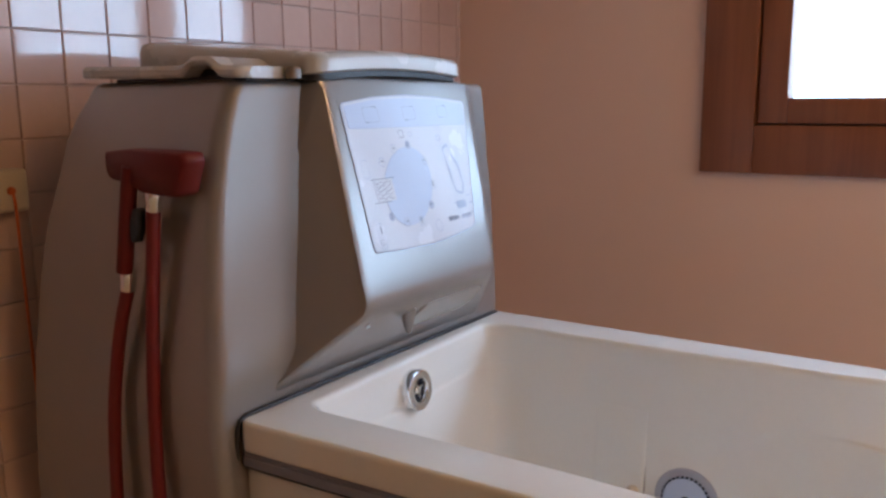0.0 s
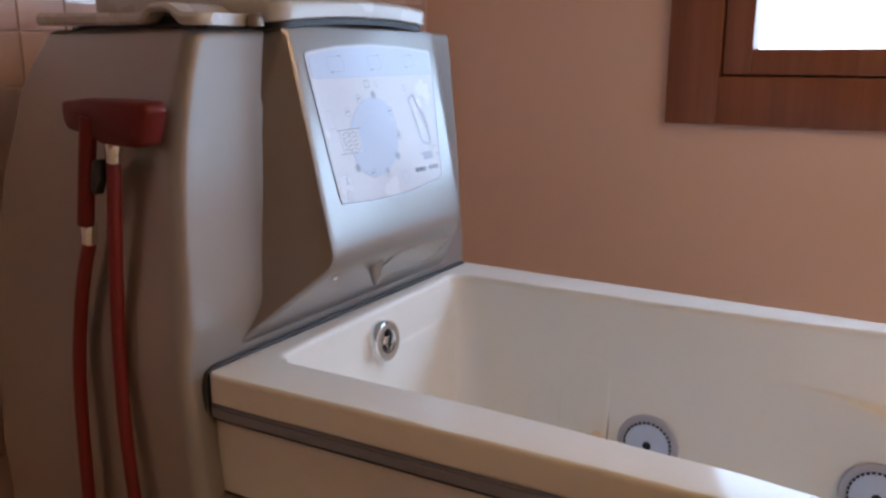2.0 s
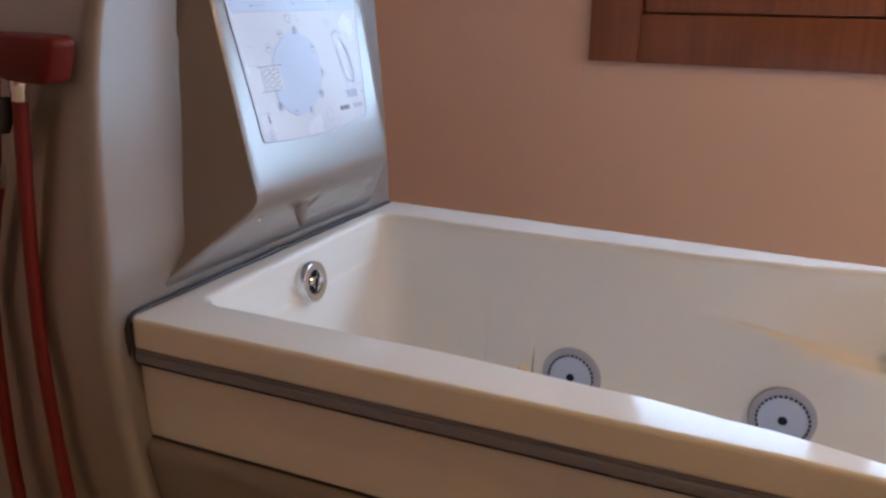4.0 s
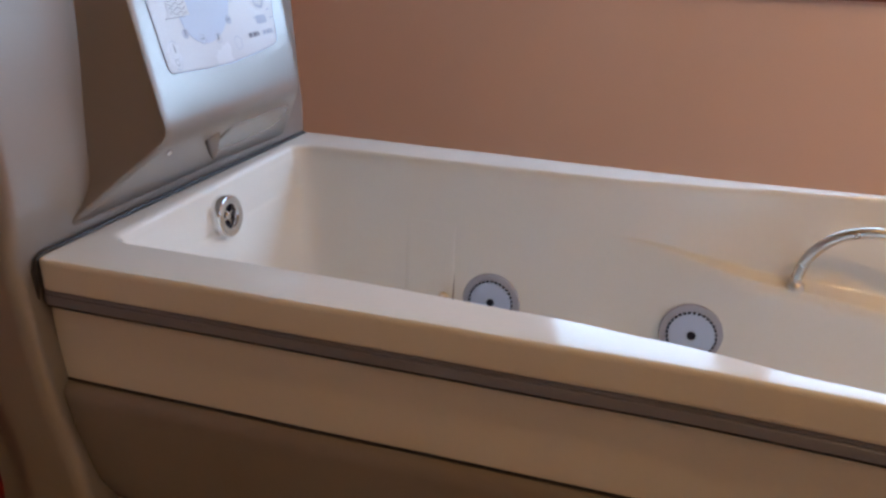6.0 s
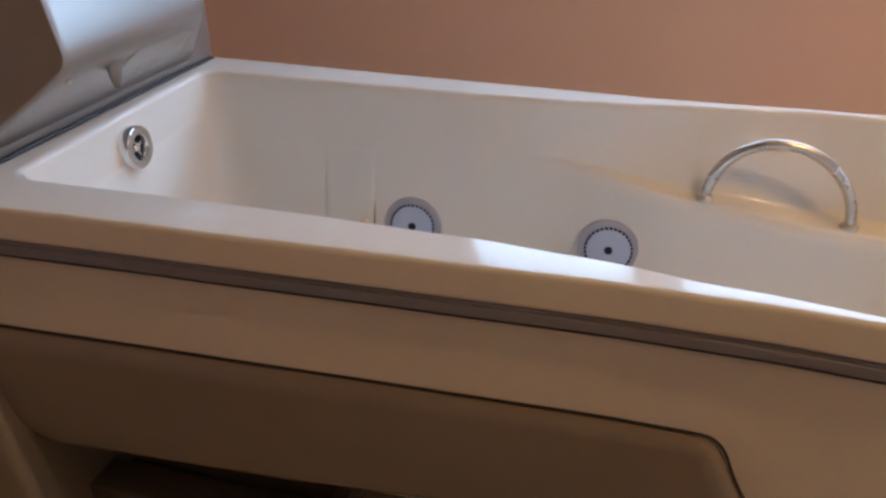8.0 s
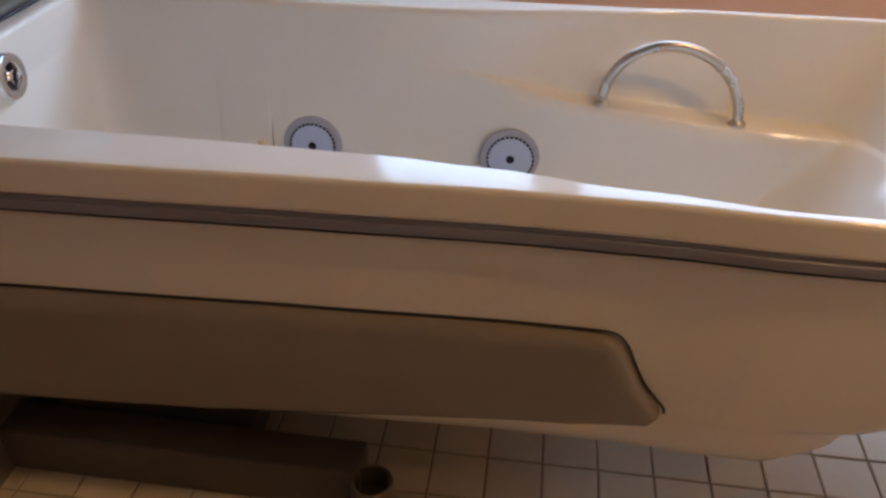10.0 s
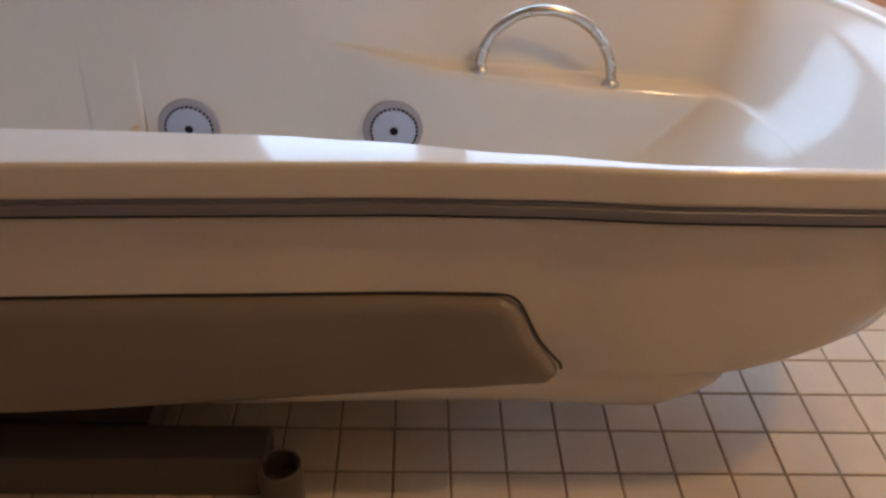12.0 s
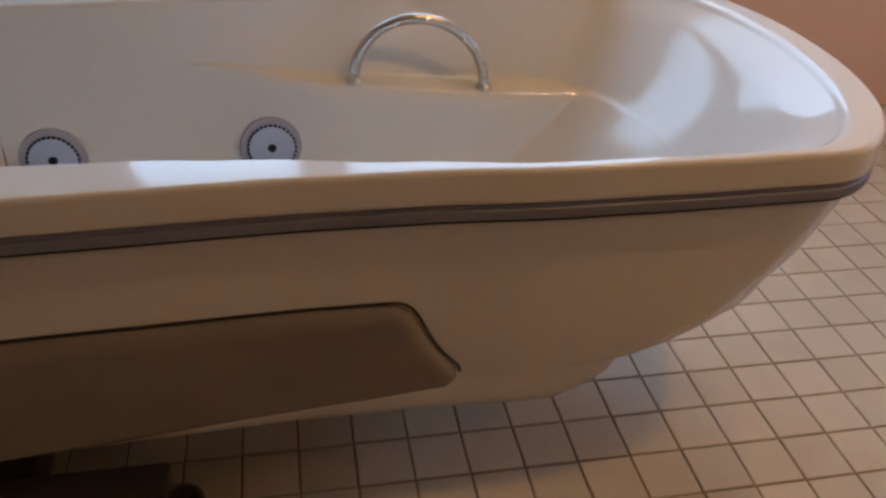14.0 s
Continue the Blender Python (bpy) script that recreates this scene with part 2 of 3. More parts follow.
# ---- the room ----
WX, NY, EXW, SY, CZ = -2.215, 1.43, 2.40, -3.60, 2.60
T = 0.14
floor = setting("floor", box(bmesh.new(), WX, EXW, SY, NY, -0.15, -0.004), GROUT, "floor of small cream tiles with brown grout joints", "floor")
setting("ceiling", box(bmesh.new(), WX - T, EXW + T, SY - T, NY + T, CZ, CZ + 0.12), CEILINGPAINT, "pine boarded ceiling", "ceiling")
WIN = dict(x0=-1.39, x1=0.84, z0=0.946, z1=2.17)
bm = bmesh.new()
box(bm, WX - T, WIN["x0"] + 0.03, NY, NY + T, -0.15, CZ)
box(bm, WIN["x1"] - 0.03, EXW + T, NY, NY + T, -0.15, CZ)
box(bm, WIN["x0"] + 0.03, WIN["x1"] - 0.03, NY, NY + T, -0.15, WIN["z0"] + 0.03)
box(bm, WIN["x0"] + 0.03, WIN["x1"] - 0.03, NY, NY + T, WIN["z1"] - 0.03, CZ)
setting("wall_north", bm, WALLPAINT, "pink beige painted wall round a wooden window", "wall", smooth=False)
wall_west = setting("wall_west", box(bmesh.new(), WX - T, WX - 0.006, SY, NY, -0.15, CZ), WALLGROUT, "wall of small glossy pink tiles", "wall", smooth=False)
bm = bmesh.new()
box(bm, EXW, EXW + T, SY, -0.35, -0.15, CZ)
box(bm, EXW, EXW + T, 1.15, NY, -0.15, CZ)
box(bm, EXW, EXW + T, -0.35, 1.15, -0.15, 0.98)
box(bm, EXW, EXW + T, -0.35, 1.15, 2.14, CZ)
setting("wall_east", bm, WALLPAINT, "pink beige painted wall round a second window", "wall", smooth=False)
# unseen wall, toned to keep the near-side bounce low and warm
setting("wall_south", box(bmesh.new(), WX - T, EXW + T, SY - T, SY, -0.15, CZ), SOUTHPAINT, "unseen wall, brown to dim and warm the bounced light", "wall", smooth=False)

# window: casing boards, sashes, panes
window = thing("window_1", pose(-0.28, NY, WIN["z0"]), "dark stained wooden window with two bright panes", "window", kind="structure")


def board(name, x0, x1, z0, z1, y0, y1, parent=None, bevel=0.004):
    return part(name, box(bmesh.new(), x0, x1, y0, y1, z0, z1, bevel), WOOD, parent or window)


board("casing", -1.39, -1.246, 0.946, 2.17, 1.408, 1.52)
board("casing", 0.696, 0.84, 0.946, 2.17, 1.408, 1.52)
board("casing", -1.246, 0.696, 0.946, 1.078, 1.410, 1.52)
board("casing", -1.246, 0.696, 2.04, 2.17, 1.410, 1.52)
for x0, x1, z0, z1 in ((-1.262, -1.222, 1.06, 2.06), (-0.59, -0.55, 1.10, 2.02), (-1.222, 0.67, 1.06, 1.10), (-1.222, 0.67, 2.02, 2.06), (0.67, 0.71, 1.06, 2.06)):
    part("rebate", box(bmesh.new(), x0, x1, 1.5005, 1.519, z0, z1), BLACK, window, smooth=False)


def sash(x0, x1, z0, z1, w):
    s = board("sash", x0, x0 + w, z0, z1, 1.420, 1.50)
    board("stile", x1 - w, x1, z0, z1, 1.420, 1.50, s)
    board("rail", x0 + w, x1 - w, z0, z0 + w - 0.008, 1.421, 1.50, s)
    board("rail", x0 + w, x1 - w, z1 - w, z1, 1.421, 1.50, s)
    g = part("pane", box(bmesh.new(), x0 + w - 0.008, x1 - w + 0.008, 1.462, 1.466, z0 + w - 0.016, z1 - w + 0.008), GLASS, s, smooth=False)
    g.visible_shadow = False


sash(-1.240, -0.572, 1.083, 2.035, 0.076)
sash(-0.566, 0.688, 1.083, 2.035, 0.076)

# second window in the east wall
side_window = thing("window_2", pose(EXW, 0.40, 0.98), "dark stained wooden window with one bright pane", "window", kind="structure")
for y0, y1, z0, z1 in ((-0.35, -0.25, 0.98, 2.14), (1.05, 1.15, 0.98, 2.14), (-0.25, 1.05, 0.98, 1.08), (-0.25, 1.05, 2.04, 2.14)):
    part("casing", box(bmesh.new(), EXW - 0.02, EXW + 0.09, y0, y1, z0, z1, 0.004), WOOD, side_window)
pane = part("pane", box(bmesh.new(), EXW + 0.040, EXW + 0.044, -0.258, 1.058, 1.072, 2.048), GLASS, side_window, smooth=False)
pane.visible_shadow = False

# lamp under the ceiling
lamp = thing("ceiling_spot", pose(*LAMPS[0][:2], CZ), "small round white ceiling spot with a warm lens", "lamp", "spots under the ceiling")
foot = Matrix.Translation((*LAMPS[0][:2], CZ))
part("housing", lathe([(0.0, 0.0), (0.075, 0.0), (0.075, -0.045), (0.07, -0.055), (0.064, -0.055), (0.064, -0.03), (0.0, -0.03)], foot, 40), WHITEENAMEL, lamp)
part("lens", lathe([(0.0, -0.03), (0.063, -0.03), (0.063, -0.065), (0.05, -0.075), (0.0, -0.078)], foot, 40), DIFFUSER, lamp)
# the last copy only houses the added fill light
for lx, ly, watts in LAMPS[1:]:
    copy_thing(lamp, pose(lx, ly, CZ))

# ---- bathtub ----
# u runs from the foot to the head, v across, z up
TUB = pose(-1.59, 0.23, 0, 0, 0, 1.6)
tub = thing("bathtub", TUB, "long ivory acrylic care bathtub with grey trim, on a lift base", "bathtub")
half = table([(0, 0.389), (0.35, 0.382), (0.65, 0.376), (0.9, 0.372), (1.05, 0.376), (1.25, 0.389), (1.45, 0.393), (1.9, 0.393)])
rim_width = table([(0, 0.100), (0.4, 0.094), (0.72, 0.078), (0.85, 0.062), (1.02, 0.037), (1.2, 0.0235), (1.5, 0.022), (1.9, 0.026)])
ledge_z = table([(0, 0.60), (0.75, 0.570), (1.03, 0.530), (1.29, 0.503), (1.5, 0.497), (1.9, 0.497)])
lower_w = table([(0, 0.279), (0.35, 0.280), (0.72, 0.279), (1.03, 0.250), (1.28, 0.243), (1.5, 0.237), (1.9, 0.237)])
upper_w = table([(0, 0.280), (0.35, 0.282), (0.72, 0.285), (1.03, 0.300), (1.28, 0.318), (1.38, 0.308), (1.48, 0.298), (1.9, 0.290)])
inset_z = table([(0.15, 0.20), (0.156, 0.165), (0.18, 0.115), (0.22, 0.075), (0.26, 0.052), (0.30, 0.038), (0.34, 0.030), (0.40, 0.022), (0.48, 0.017), (0.56, 0.014), (0.60, 0.013)])
foot_z = table([(0.172, 0.035), (0.227, 0.008), (0.315, -0.010), (0.48, -0.021), (0.60, -0.017), (0.68, -0.010)])


def outline(u0, u1, r0, r1, w, z, side=44, a0=7, a1=18):
    """A ring of the tub: straight sides of half width w(u), a tight foot and a round head."""
    row = []
    for k in range(a0):
        a = 0.5 * math.pi * k / a0
        row.append((u0 + r0 * (1 - math.cos(a)), 1 - r0 * (1 - math.sin(a)) / 0.39 if k else 0.0))
    row[0] = (u0, (1 - r0 / 0.39) * 0.5)
    for k in range(side + 1):
        row.append((u0 + r0 + (u1 - r1 - u0 - r0) * k / side, 1.0))
    for k in range(1, a1):
        a = 0.5 * math.pi * (1 - k / a1)
        row.append((u1 - r1 + r1 * math.cos(a), math.sin(a)))
    near = [(u, -w(u) * f, z(u)) for u, f in row]
    far = [(u, w(u) * f, z(u)) for u, f in reversed(row)]
    return near + [(u1, 0.0, z(u1))] + far


def flat(z):
    return lambda u: z


def outer(z, inset, u0, u1, r1=0.2, r0=0.014):
    return outline(u0, u1, r0, r1, lambda u: half(u) - inset, flat(z))


head = table([(0.15, 1.335), (0.18, 1.370), (0.22, 1.402), (0.26, 1.428), (0.295, 1.452), (0.312, 1.472), (0.322, 1.51), (0.328, 1.55), (0.334, 1.605), (0.345, 1.648), (0.365, 1.685), (0.40, 1.725), (0.50, 1.772), (0.60, 1.792)])
head_round = table([(0.15, 0.12), (0.300, 0.12), (0.328, 0.25), (0.345, 0.28), (0.40, 0.27), (0.60, 0.20)])
rings = []
for z in (0.15, 0.156, 0.166, 0.18, 0.20, 0.22, 0.24, 0.26, 0.28, 0.295, 0.304, 0.312, 0.317, 0.322, 0.325, 0.328, 0.331, 0.334, 0.339, 0.345, 0.354, 0.37, 0.40, 0.44, 0.48, 0.52, 0.56, 0.592):
    rings.append(outer(z, inset_z(z), foot_z(z), head(z), head_round(z)))
rings.append(outer(0.6045, 0.012, -0.012, 1.793))
rings.append(outer(0.6065, 0.014, -0.012, 1.792))
rings.append(outer(0.6322, 0.010, -0.011, 1.795))
rings.append(outer(0.6328, 0.0035, -0.010, 1.8035))
rings.append(outer(0.6338, 0.0010, -0.010, 1.806))
rings.append(outer(0.6352, 0.0, -0.010, 1.807))
rings.append(outer(0.6400, 0.0, -0.010, 1.807))
rings.append(outer(0.6720, 0.0, -0.010, 1.807))
rings.append(outer(0.6745, 0.0002, -0.010, 1.8068))
rings.append(outer(0.6778, 0.0012, -0.010, 1.8058))
rings.append(outer(0.6799, 0.0029, -0.009, 1.8041))
rings.append(outer(0.6808, 0.0050, -0.008, 1.8020))
rings.append(outer(0.6810, 0.0066, -0.007, 1.8000))


def inner(z, w, u0, u1, r1=0.2, r0=0.05):
    return outline(u0, u1, r0, r1, w, z)


rings.append(inner(flat(0.681), lambda u: half(u) - max(rim_width(u) - 0.0075, 0.0115), 0.025, 1.766))
rings.append(inner(flat(0.6808), lambda u: half(u) - max(rim_width(u) - 0.0060, 0.0128), 0.028, 1.763))
rings.append(inner(flat(0.6795), lambda u: half(u) - max(rim_width(u) - 0.0036, 0.0150), 0.032, 1.758))
rings.append(inner(flat(0.6765), lambda u: half(u) - max(rim_width(u) - 0.0012, 0.018), 0.036, 1.752))
rings.append(inner(flat(0.6715), lambda u: half(u) - rim_width(u), 0.038, 1.748))
rings.append(inner(flat(0.668), lambda u: half(u) - rim_width(u) - 0.0006, 0.0384, 1.744))

def wall_or_ledge(z, w):
    """Far from the ledge the wall falls straight; the ledge grows out of it towards the head."""
    def width(u):
        f = min(1.0, max(0.0, (u - 0.66) / 0.28))
        f = f * f * (3 - 2 * f)
        top, low = half(u) - rim_width(u), lower_w(u) - 0.012
        straight = low + (top - low) * (z(u) - 0.41) / (0.668 - 0.41)
        return straight + (w(u) - straight) * f
    return width


for zf, wf, u0, u1, r1 in (
        (lambda u: 0.12 * (ledge_z(u) + 0.02) + 0.88 * 0.668, lambda u: 0.88 * (half(u) - rim_width(u)) + 0.12 * upper_w(u) + 0.002, 0.040, 1.708, 0.18),
        (lambda u: 0.3 * (ledge_z(u) + 0.02) + 0.7 * 0.668, lambda u: 0.7 * (half(u) - rim_width(u)) + 0.3 * upper_w(u) + 0.004, 0.042, 1.680, 0.17),
        (lambda u: 0.65 * (ledge_z(u) + 0.02) + 0.35 * 0.668, lambda u: 0.35 * (half(u) - rim_width(u)) + 0.65 * upper_w(u) + 0.005, 0.046, 1.635, 0.15),
        (lambda u: ledge_z(u) + 0.020, lambda u: upper_w(u) + 0.002, 0.048, 1.590, 0.13),
        (lambda u: ledge_z(u) + 0.006, lambda u: upper_w(u) - 0.002, 0.049, 1.576, 0.12),
        (lambda u: ledge_z(u) + 0.0005, lambda u: 0.88 * upper_w(u) + 0.12 * lower_w(u), 0.050, 1.570, 0.115),
        (lambda u: ledge_z(u) - 0.001, lambda u: 0.12 * upper_w(u) + 0.88 * lower_w(u), 0.051, 1.5688, 0.085),
        (lambda u: ledge_z(u) - 0.005, lower_w, 0.052, 1.5650, 0.08)):
    rings.append(inner(zf, wall_or_ledge(zf, wf), u0, u1, r1, 0.06))
rings.append(inner(lambda u: ledge_z(u) - 0.03, wall_or_ledge(lambda u: ledge_z(u) - 0.03, lambda u: lower_w(u) - 0.003), 0.056, 1.540, 0.085, 0.06))
rings.append(inner(flat(0.41), lambda u: lower_w(u) - 0.012, 0.066, 1.485, 0.09, 0.06))
rings.append(inner(flat(0.32), lambda u: lower_w(u) - 0.026, 0.082, 1.405, 0.11, 0.07))
rings.append(inner(flat(0.27), lambda u: lower_w(u) - 0.045, 0.10, 1.34, 0.12, 0.08))
rings.append(inner(flat(0.245), lambda u: lower_w(u) - 0.08, 0.14, 1.25, 0.12, 0.08))
rings.append(inner(flat(0.236), lambda u: lower_w(u) - 0.13, 0.19, 1.10, 0.12, 0.06))
part("shell", loft(rings), ACRYLIC, tub, local=True, angle=75)
strip = [outer(0.6090, 0.013, -0.011, 1.792), outer(0.6092, 0.003, -0.011, 1.802), outer(0.6110, -0.0005, -0.011, 1.8055), outer(0.6180, -0.0015, -0.011, 1.8065),
         outer(0.6245, 0.0, -0.011, 1.805), outer(0.6262, 0.002, -0.011, 1.803), outer(0.6267, 0.0036, -0.011, 1.8014), outer(0.6271, 0.0036, -0.011, 1.8014),
         outer(0.6276, 0.0012, -0.011, 1.8038), outer(0.6305, 0.0008, -0.011, 1.8042), outer(0.6324, 0.0022, -0.011, 1.8015), outer(0.6332, 0.013, -0.011, 1.792)]
part("bumper_strip", loft(strip, False, False), STRIPGREY, tub, "grey rubber bumper strip round the rim", local=True, angle=30)
# the shadow gap below the strip, drawn as a black band
seam = [outer(0.6088, 0.012, -0.011, 1.793), outer(0.6088, 0.0022, -0.011, 1.8028), outer(0.6078, 0.0010, -0.011, 1.804), outer(0.6066, 0.0016, -0.011, 1.8034), outer(0.6058, 0.012, -0.011, 1.793)]
part("strip_shadow_line", loft(seam, False, False), BLACK, tub, "black band for the shadow gap under the bumper strip", local=True)


def gasket_path(side):
    pts = []
    for k in range(16):
        z = 0.22 + (0.662 - 0.22) * k / 15
        ins = inset_z(z) if z < 0.6 else 0.0
        pts.append((foot_z(z) - 0.001, side * (half(0) - ins + 0.001), z))
    return pts


path = gasket_path(-1) + [(-0.011, -0.384, 0.677), (-0.011, -0.374, 0.682)] + [(-0.010 + 0.02 * (v + 0.374) / 0.748, v, 0.683) for v in (-0.2, 0.0, 0.2)] + [(0.010, 0.374, 0.682), (0.008, 0.384, 0.677)] + gasket_path(1)[::-1]
part("gasket", tube(path, 0.0045, 8), BLACK, tub, "black rubber seal against the column", local=True)

# side panels, moulded proud of the hull
panel_end = table([(0.303, 1.096), (0.316, 1.113), (0.333, 1.121), (0.345, 1.116), (0.364, 1.102), (0.393, 1.083), (0.425, 1.067), (0.448, 1.057), (0.462, 1.047), (0.471, 1.033), (0.475, 1.012)])
panel_low = table([(0.0, 0.212), (0.27, 0.226), (0.45, 0.236), (0.68, 0.256), (0.87, 0.276), (1.0, 0.290), (1.12, 0.307)])


def side_panel(side):
    cols = [0, 0.004, 0.01, 0.02, 0.05, 0.12, 0.2, 0.3, 0.4, 0.5, 0.6, 0.7, 0.78, 0.85, 0.91, 0.95, 0.97, 0.982, 0.990, 0.995, 1.0]
    rows_ = [0, 0.015, 0.04, 0.07, 0.10, 0.14, 0.2, 0.3, 0.4, 0.5, 0.6, 0.7, 0.8, 0.86, 0.895, 0.92, 0.945, 0.965, 0.98, 0.99, 0.996, 1.0]
    grid = []
    for b in rows_:
        line = []
        for a in cols:
            u_first = 0.012 + a * 1.1
            low = panel_low(u_first)
            z = low + (0.475 - low) * b
            end = panel_end(z)
            start = foot_z(z) + 0.007
            u = start + (end - start) * a
            d = min(a * 1.1, (1 - a) * 1.1, b * 0.2, (1 - b) * 0.2)
            lift = 0.023 * math.sqrt(max(0.0, 1 - (1 - min(d / 0.024, 1)) ** 2)) - 0.002
            ins = inset_z(z)
            line.append((u, side * (half(u) - ins + lift), z))
        grid.append(line)
    return loft(grid, False, False, closed=False)


def panel_seam(side):
    pts = [(-0.012 + 1.03 * k / 20, 0.4775) for k in range(20)] + [(1.020, 0.4775), (1.038, 0.4740), (1.050, 0.464), (1.060, 0.448), (1.070, 0.425), (1.086, 0.393), (1.106, 0.364), (1.121, 0.345), (1.124, 0.334)]
    return tube(smooth_line([(u, side * (half(u) - inset_z(z) + 0.0005), z) for u, z in pts], 4), 0.0021, 8)


for side in (-1, 1):
    part("panel_seam", panel_seam(side), BLACK, tub, "dark gap round the side panel", local=True)
part("side_panel", side_panel(-1), TAUPE, tub, "taupe moulded side panel", local=True, angle=60)
part("side_panel", side_panel(1), TAUPE, tub, "taupe moulded side panel", local=True, angle=60)


def to_tub(x, y, z):
    return TUB.inverted() @ Vector((x, y, z))


# massage jets in the long wall
def jet(u, z, side):
    v = side * (lower_w(u) - 0.0135)
    m = Matrix.Translation((u, v, z)) @ pose(0, 0, 0, 90 * side - 6 * side, 0, 0)
    body = part("jet", lathe([(0.0, -0.004), (0.060, -0.004), (0.061, 0.002), (0.059, 0.005), (0.050, 0.0065), (0.046, 0.0062)], m, 48), JETGREY, tub, "round blue-grey massage jet with a dashed ring of slots", local=True)
    part("cover", lathe([(0.0, 0.003), (0.0455, 0.003), (0.0455, 0.0068), (0.040, 0.0082), (0.010, 0.0088), (0.0, 0.0088)], m, 48), JETPALE, body, local=True)
    slots = bmesh.new()
    for k in range(32):
        a = 2 * math.pi * k / 32
        prism([(0.0428, -0.0028), (0.0468, -0.0028), (0.0468, 0.0028), (0.0428, 0.0028)], m @ pose(0, 0, 0.0060, 0, 0, math.degrees(a)), 0.0028, slots)
    part("slots", slots, DARKBLUE, body, local=True, smooth=False)
    part("nozzle", lathe([(0.0, 0.006), (0.0082, 0.006), (0.0082, 0.0098), (0.006, 0.0102), (0.0, 0.0094)], m, 20), DARKBLUE, body, local=True)


for u, z in ((0.485, 0.399), (0.884, 0.408)):
    jet(u, z, 1)
    jet(u, z, -1)

# chrome inlet in the foot wall
m = Matrix.Translation(to_tub(-1.551, 0.222, 0.622)) @ pose(0, 0, 0, 0, 84, 0)
inlet = part("water_inlet", lathe([(0.0, 0.0), (0.0385, 0.0), (0.0388, 0.004), (0.0388, 0.022), (0.037, 0.026), (0.034, 0.0275), (0.0235, 0.0268), (0.0212, 0.024), (0.0205, 0.012), (0.0, 0.011)], m, 40), CHROME, tub, "chrome round water inlet", local=True)
part("recess", lathe([(0.0, 0.011), (0.0203, 0.011), (0.0203, 0.0132), (0.0, 0.0132)], m, 32), DARKBLUE, inlet, local=True)
for k in range(4):
    part("fin", prism([(-0.0018, -0.017), (0.0018, -0.017), (0.0018, -0.003), (-0.0018, -0.003)], m @ pose(0, 0, 0.013, 0, 0, 90 * k + 20), 0.006), CHROME, inlet, local=True)
part("hub", lathe([(0.0, 0.013), (0.008, 0.013), (0.008, 0.019), (0.005, 0.022), (0.0, 0.022)], m, 20), CHROME, inlet, local=True)


# grab bars standing on the ledges
def grab_bar(side):
    a, b = Vector((1.0470, side * 0.263, ledge_z(1.047) + 0.001)), Vector((1.304, side * 0.266, ledge_z(1.304) + 0.001))
    mid, r = (a + b) / 2, (b - a).length / 2
    along = (b - a).normalized()
    up = Vector((0, side * 0.02, 1)).normalized()
    pts = [mid - along * r * math.cos(t * math.pi / 28) + up * (0.004 + 0.97 * r * math.sin(t * math.pi / 28)) for t in range(29)]
    bar = part("grab_bar", tube([a] + pts + [b], 0.0100, 16), STEEL, tub, "arched stainless steel grab bar", local=True)
    for p in (a, b):
        part("flange", lathe([(0.0, -0.003), (0.0165, -0.003), (0.0165, 0.003), (0.0145, 0.006), (0.011, 0.009), (0.0, 0.009)], Matrix.Translation(p), 24), STEEL, bar, local=True)


grab_bar(1)

# plate added for two faint vertical lines in the long wall, flush at its top and proud below, with a cream plug
plate_rings = []
for z, proud in ((0.575, -0.003), (0.550, 0.0004), (0.52, 0.0009), (0.46, 0.0020), (0.41, 0.0032), (0.36, 0.0042), (0.30, 0.0050)):
    v = 0.268 + 0.019 * (z - 0.41) / 0.258 if z > 0.41 else 0.268 - 0.014 * (0.41 - z) / 0.09
    plate_rings.append([(u, v - p, z) for u, p in ((0.288, -0.003), (0.296, proud * 0.35), (0.302, proud * 0.85), (0.310, proud), (0.392, proud), (0.3985, proud * 0.9), (0.4005, proud * 0.3), (0.4010, -0.003))])
cover = part("overflow_cover", loft(plate_rings, False, False, closed=False), ACRYLIC, tub, "shallow ivory plate proud of the long wall", local=True)
# thin taupe line that thickens downwards along the plate's edge
part("plate_edge_line", tube([(0.4020, 0.2740, 0.48), (0.4020, 0.2700, 0.43), (0.4020, 0.2675, 0.41), (0.4020, 0.2590, 0.35)], [0.0003, 0.0009, 0.0014, 0.0020], 6), TAUPE, cover, local=True)
part("plug", lathe([(0.0, 0.0), (0.010, 0.0), (0.014, 0.010), (0.013, 0.026), (0.007, 0.035), (0.0, 0.037)], Matrix.Translation((0.384, 0.246, 0.378)) @ pose(0, 0, 0, 12, 10, 0), 16), CREAM, cover, "cream plug", local=True)

# ---- lift base under the tub ----
base = thing("lift_base", pose(-1.2, 0.2, 0), "low grey lift base with two floor beams under the tub", "lift base")
for y0, y1, yc in ((-0.056, 0.024, -0.060), (0.44, 0.52, 0.52)):
    beam = part("floor_beam", box(bmesh.new(), -1.58, -0.905, y0, y1, 0.0, 0.090, 0.008, 3), BASEGREY, base)
    part("foot_cup", lathe([(0.0, 0.0), (0.036, 0.0), (0.036, 0.084), (0.0345, 0.088), (0.0325, 0.089), (0.030, 0.087), (0.028, 0.045), (0.0, 0.042)], Matrix.Translation((-0.882, yc, 0)), 32), BASEGREY, beam)
# dark box added to deepen the shade under the tub
part("under_tub_shade", box(bmesh.new(), -1.53, -1.12, 0.040, 0.425, 0.0, 0.075, 0.015), BASEGREY, base, "matt dark box standing in for the shade under the tub")
part("lift_post", box(bmesh.new(), -1.50, -1.10, 0.08, 0.40, 0.075, 0.16, 0.015), BLACK, base)

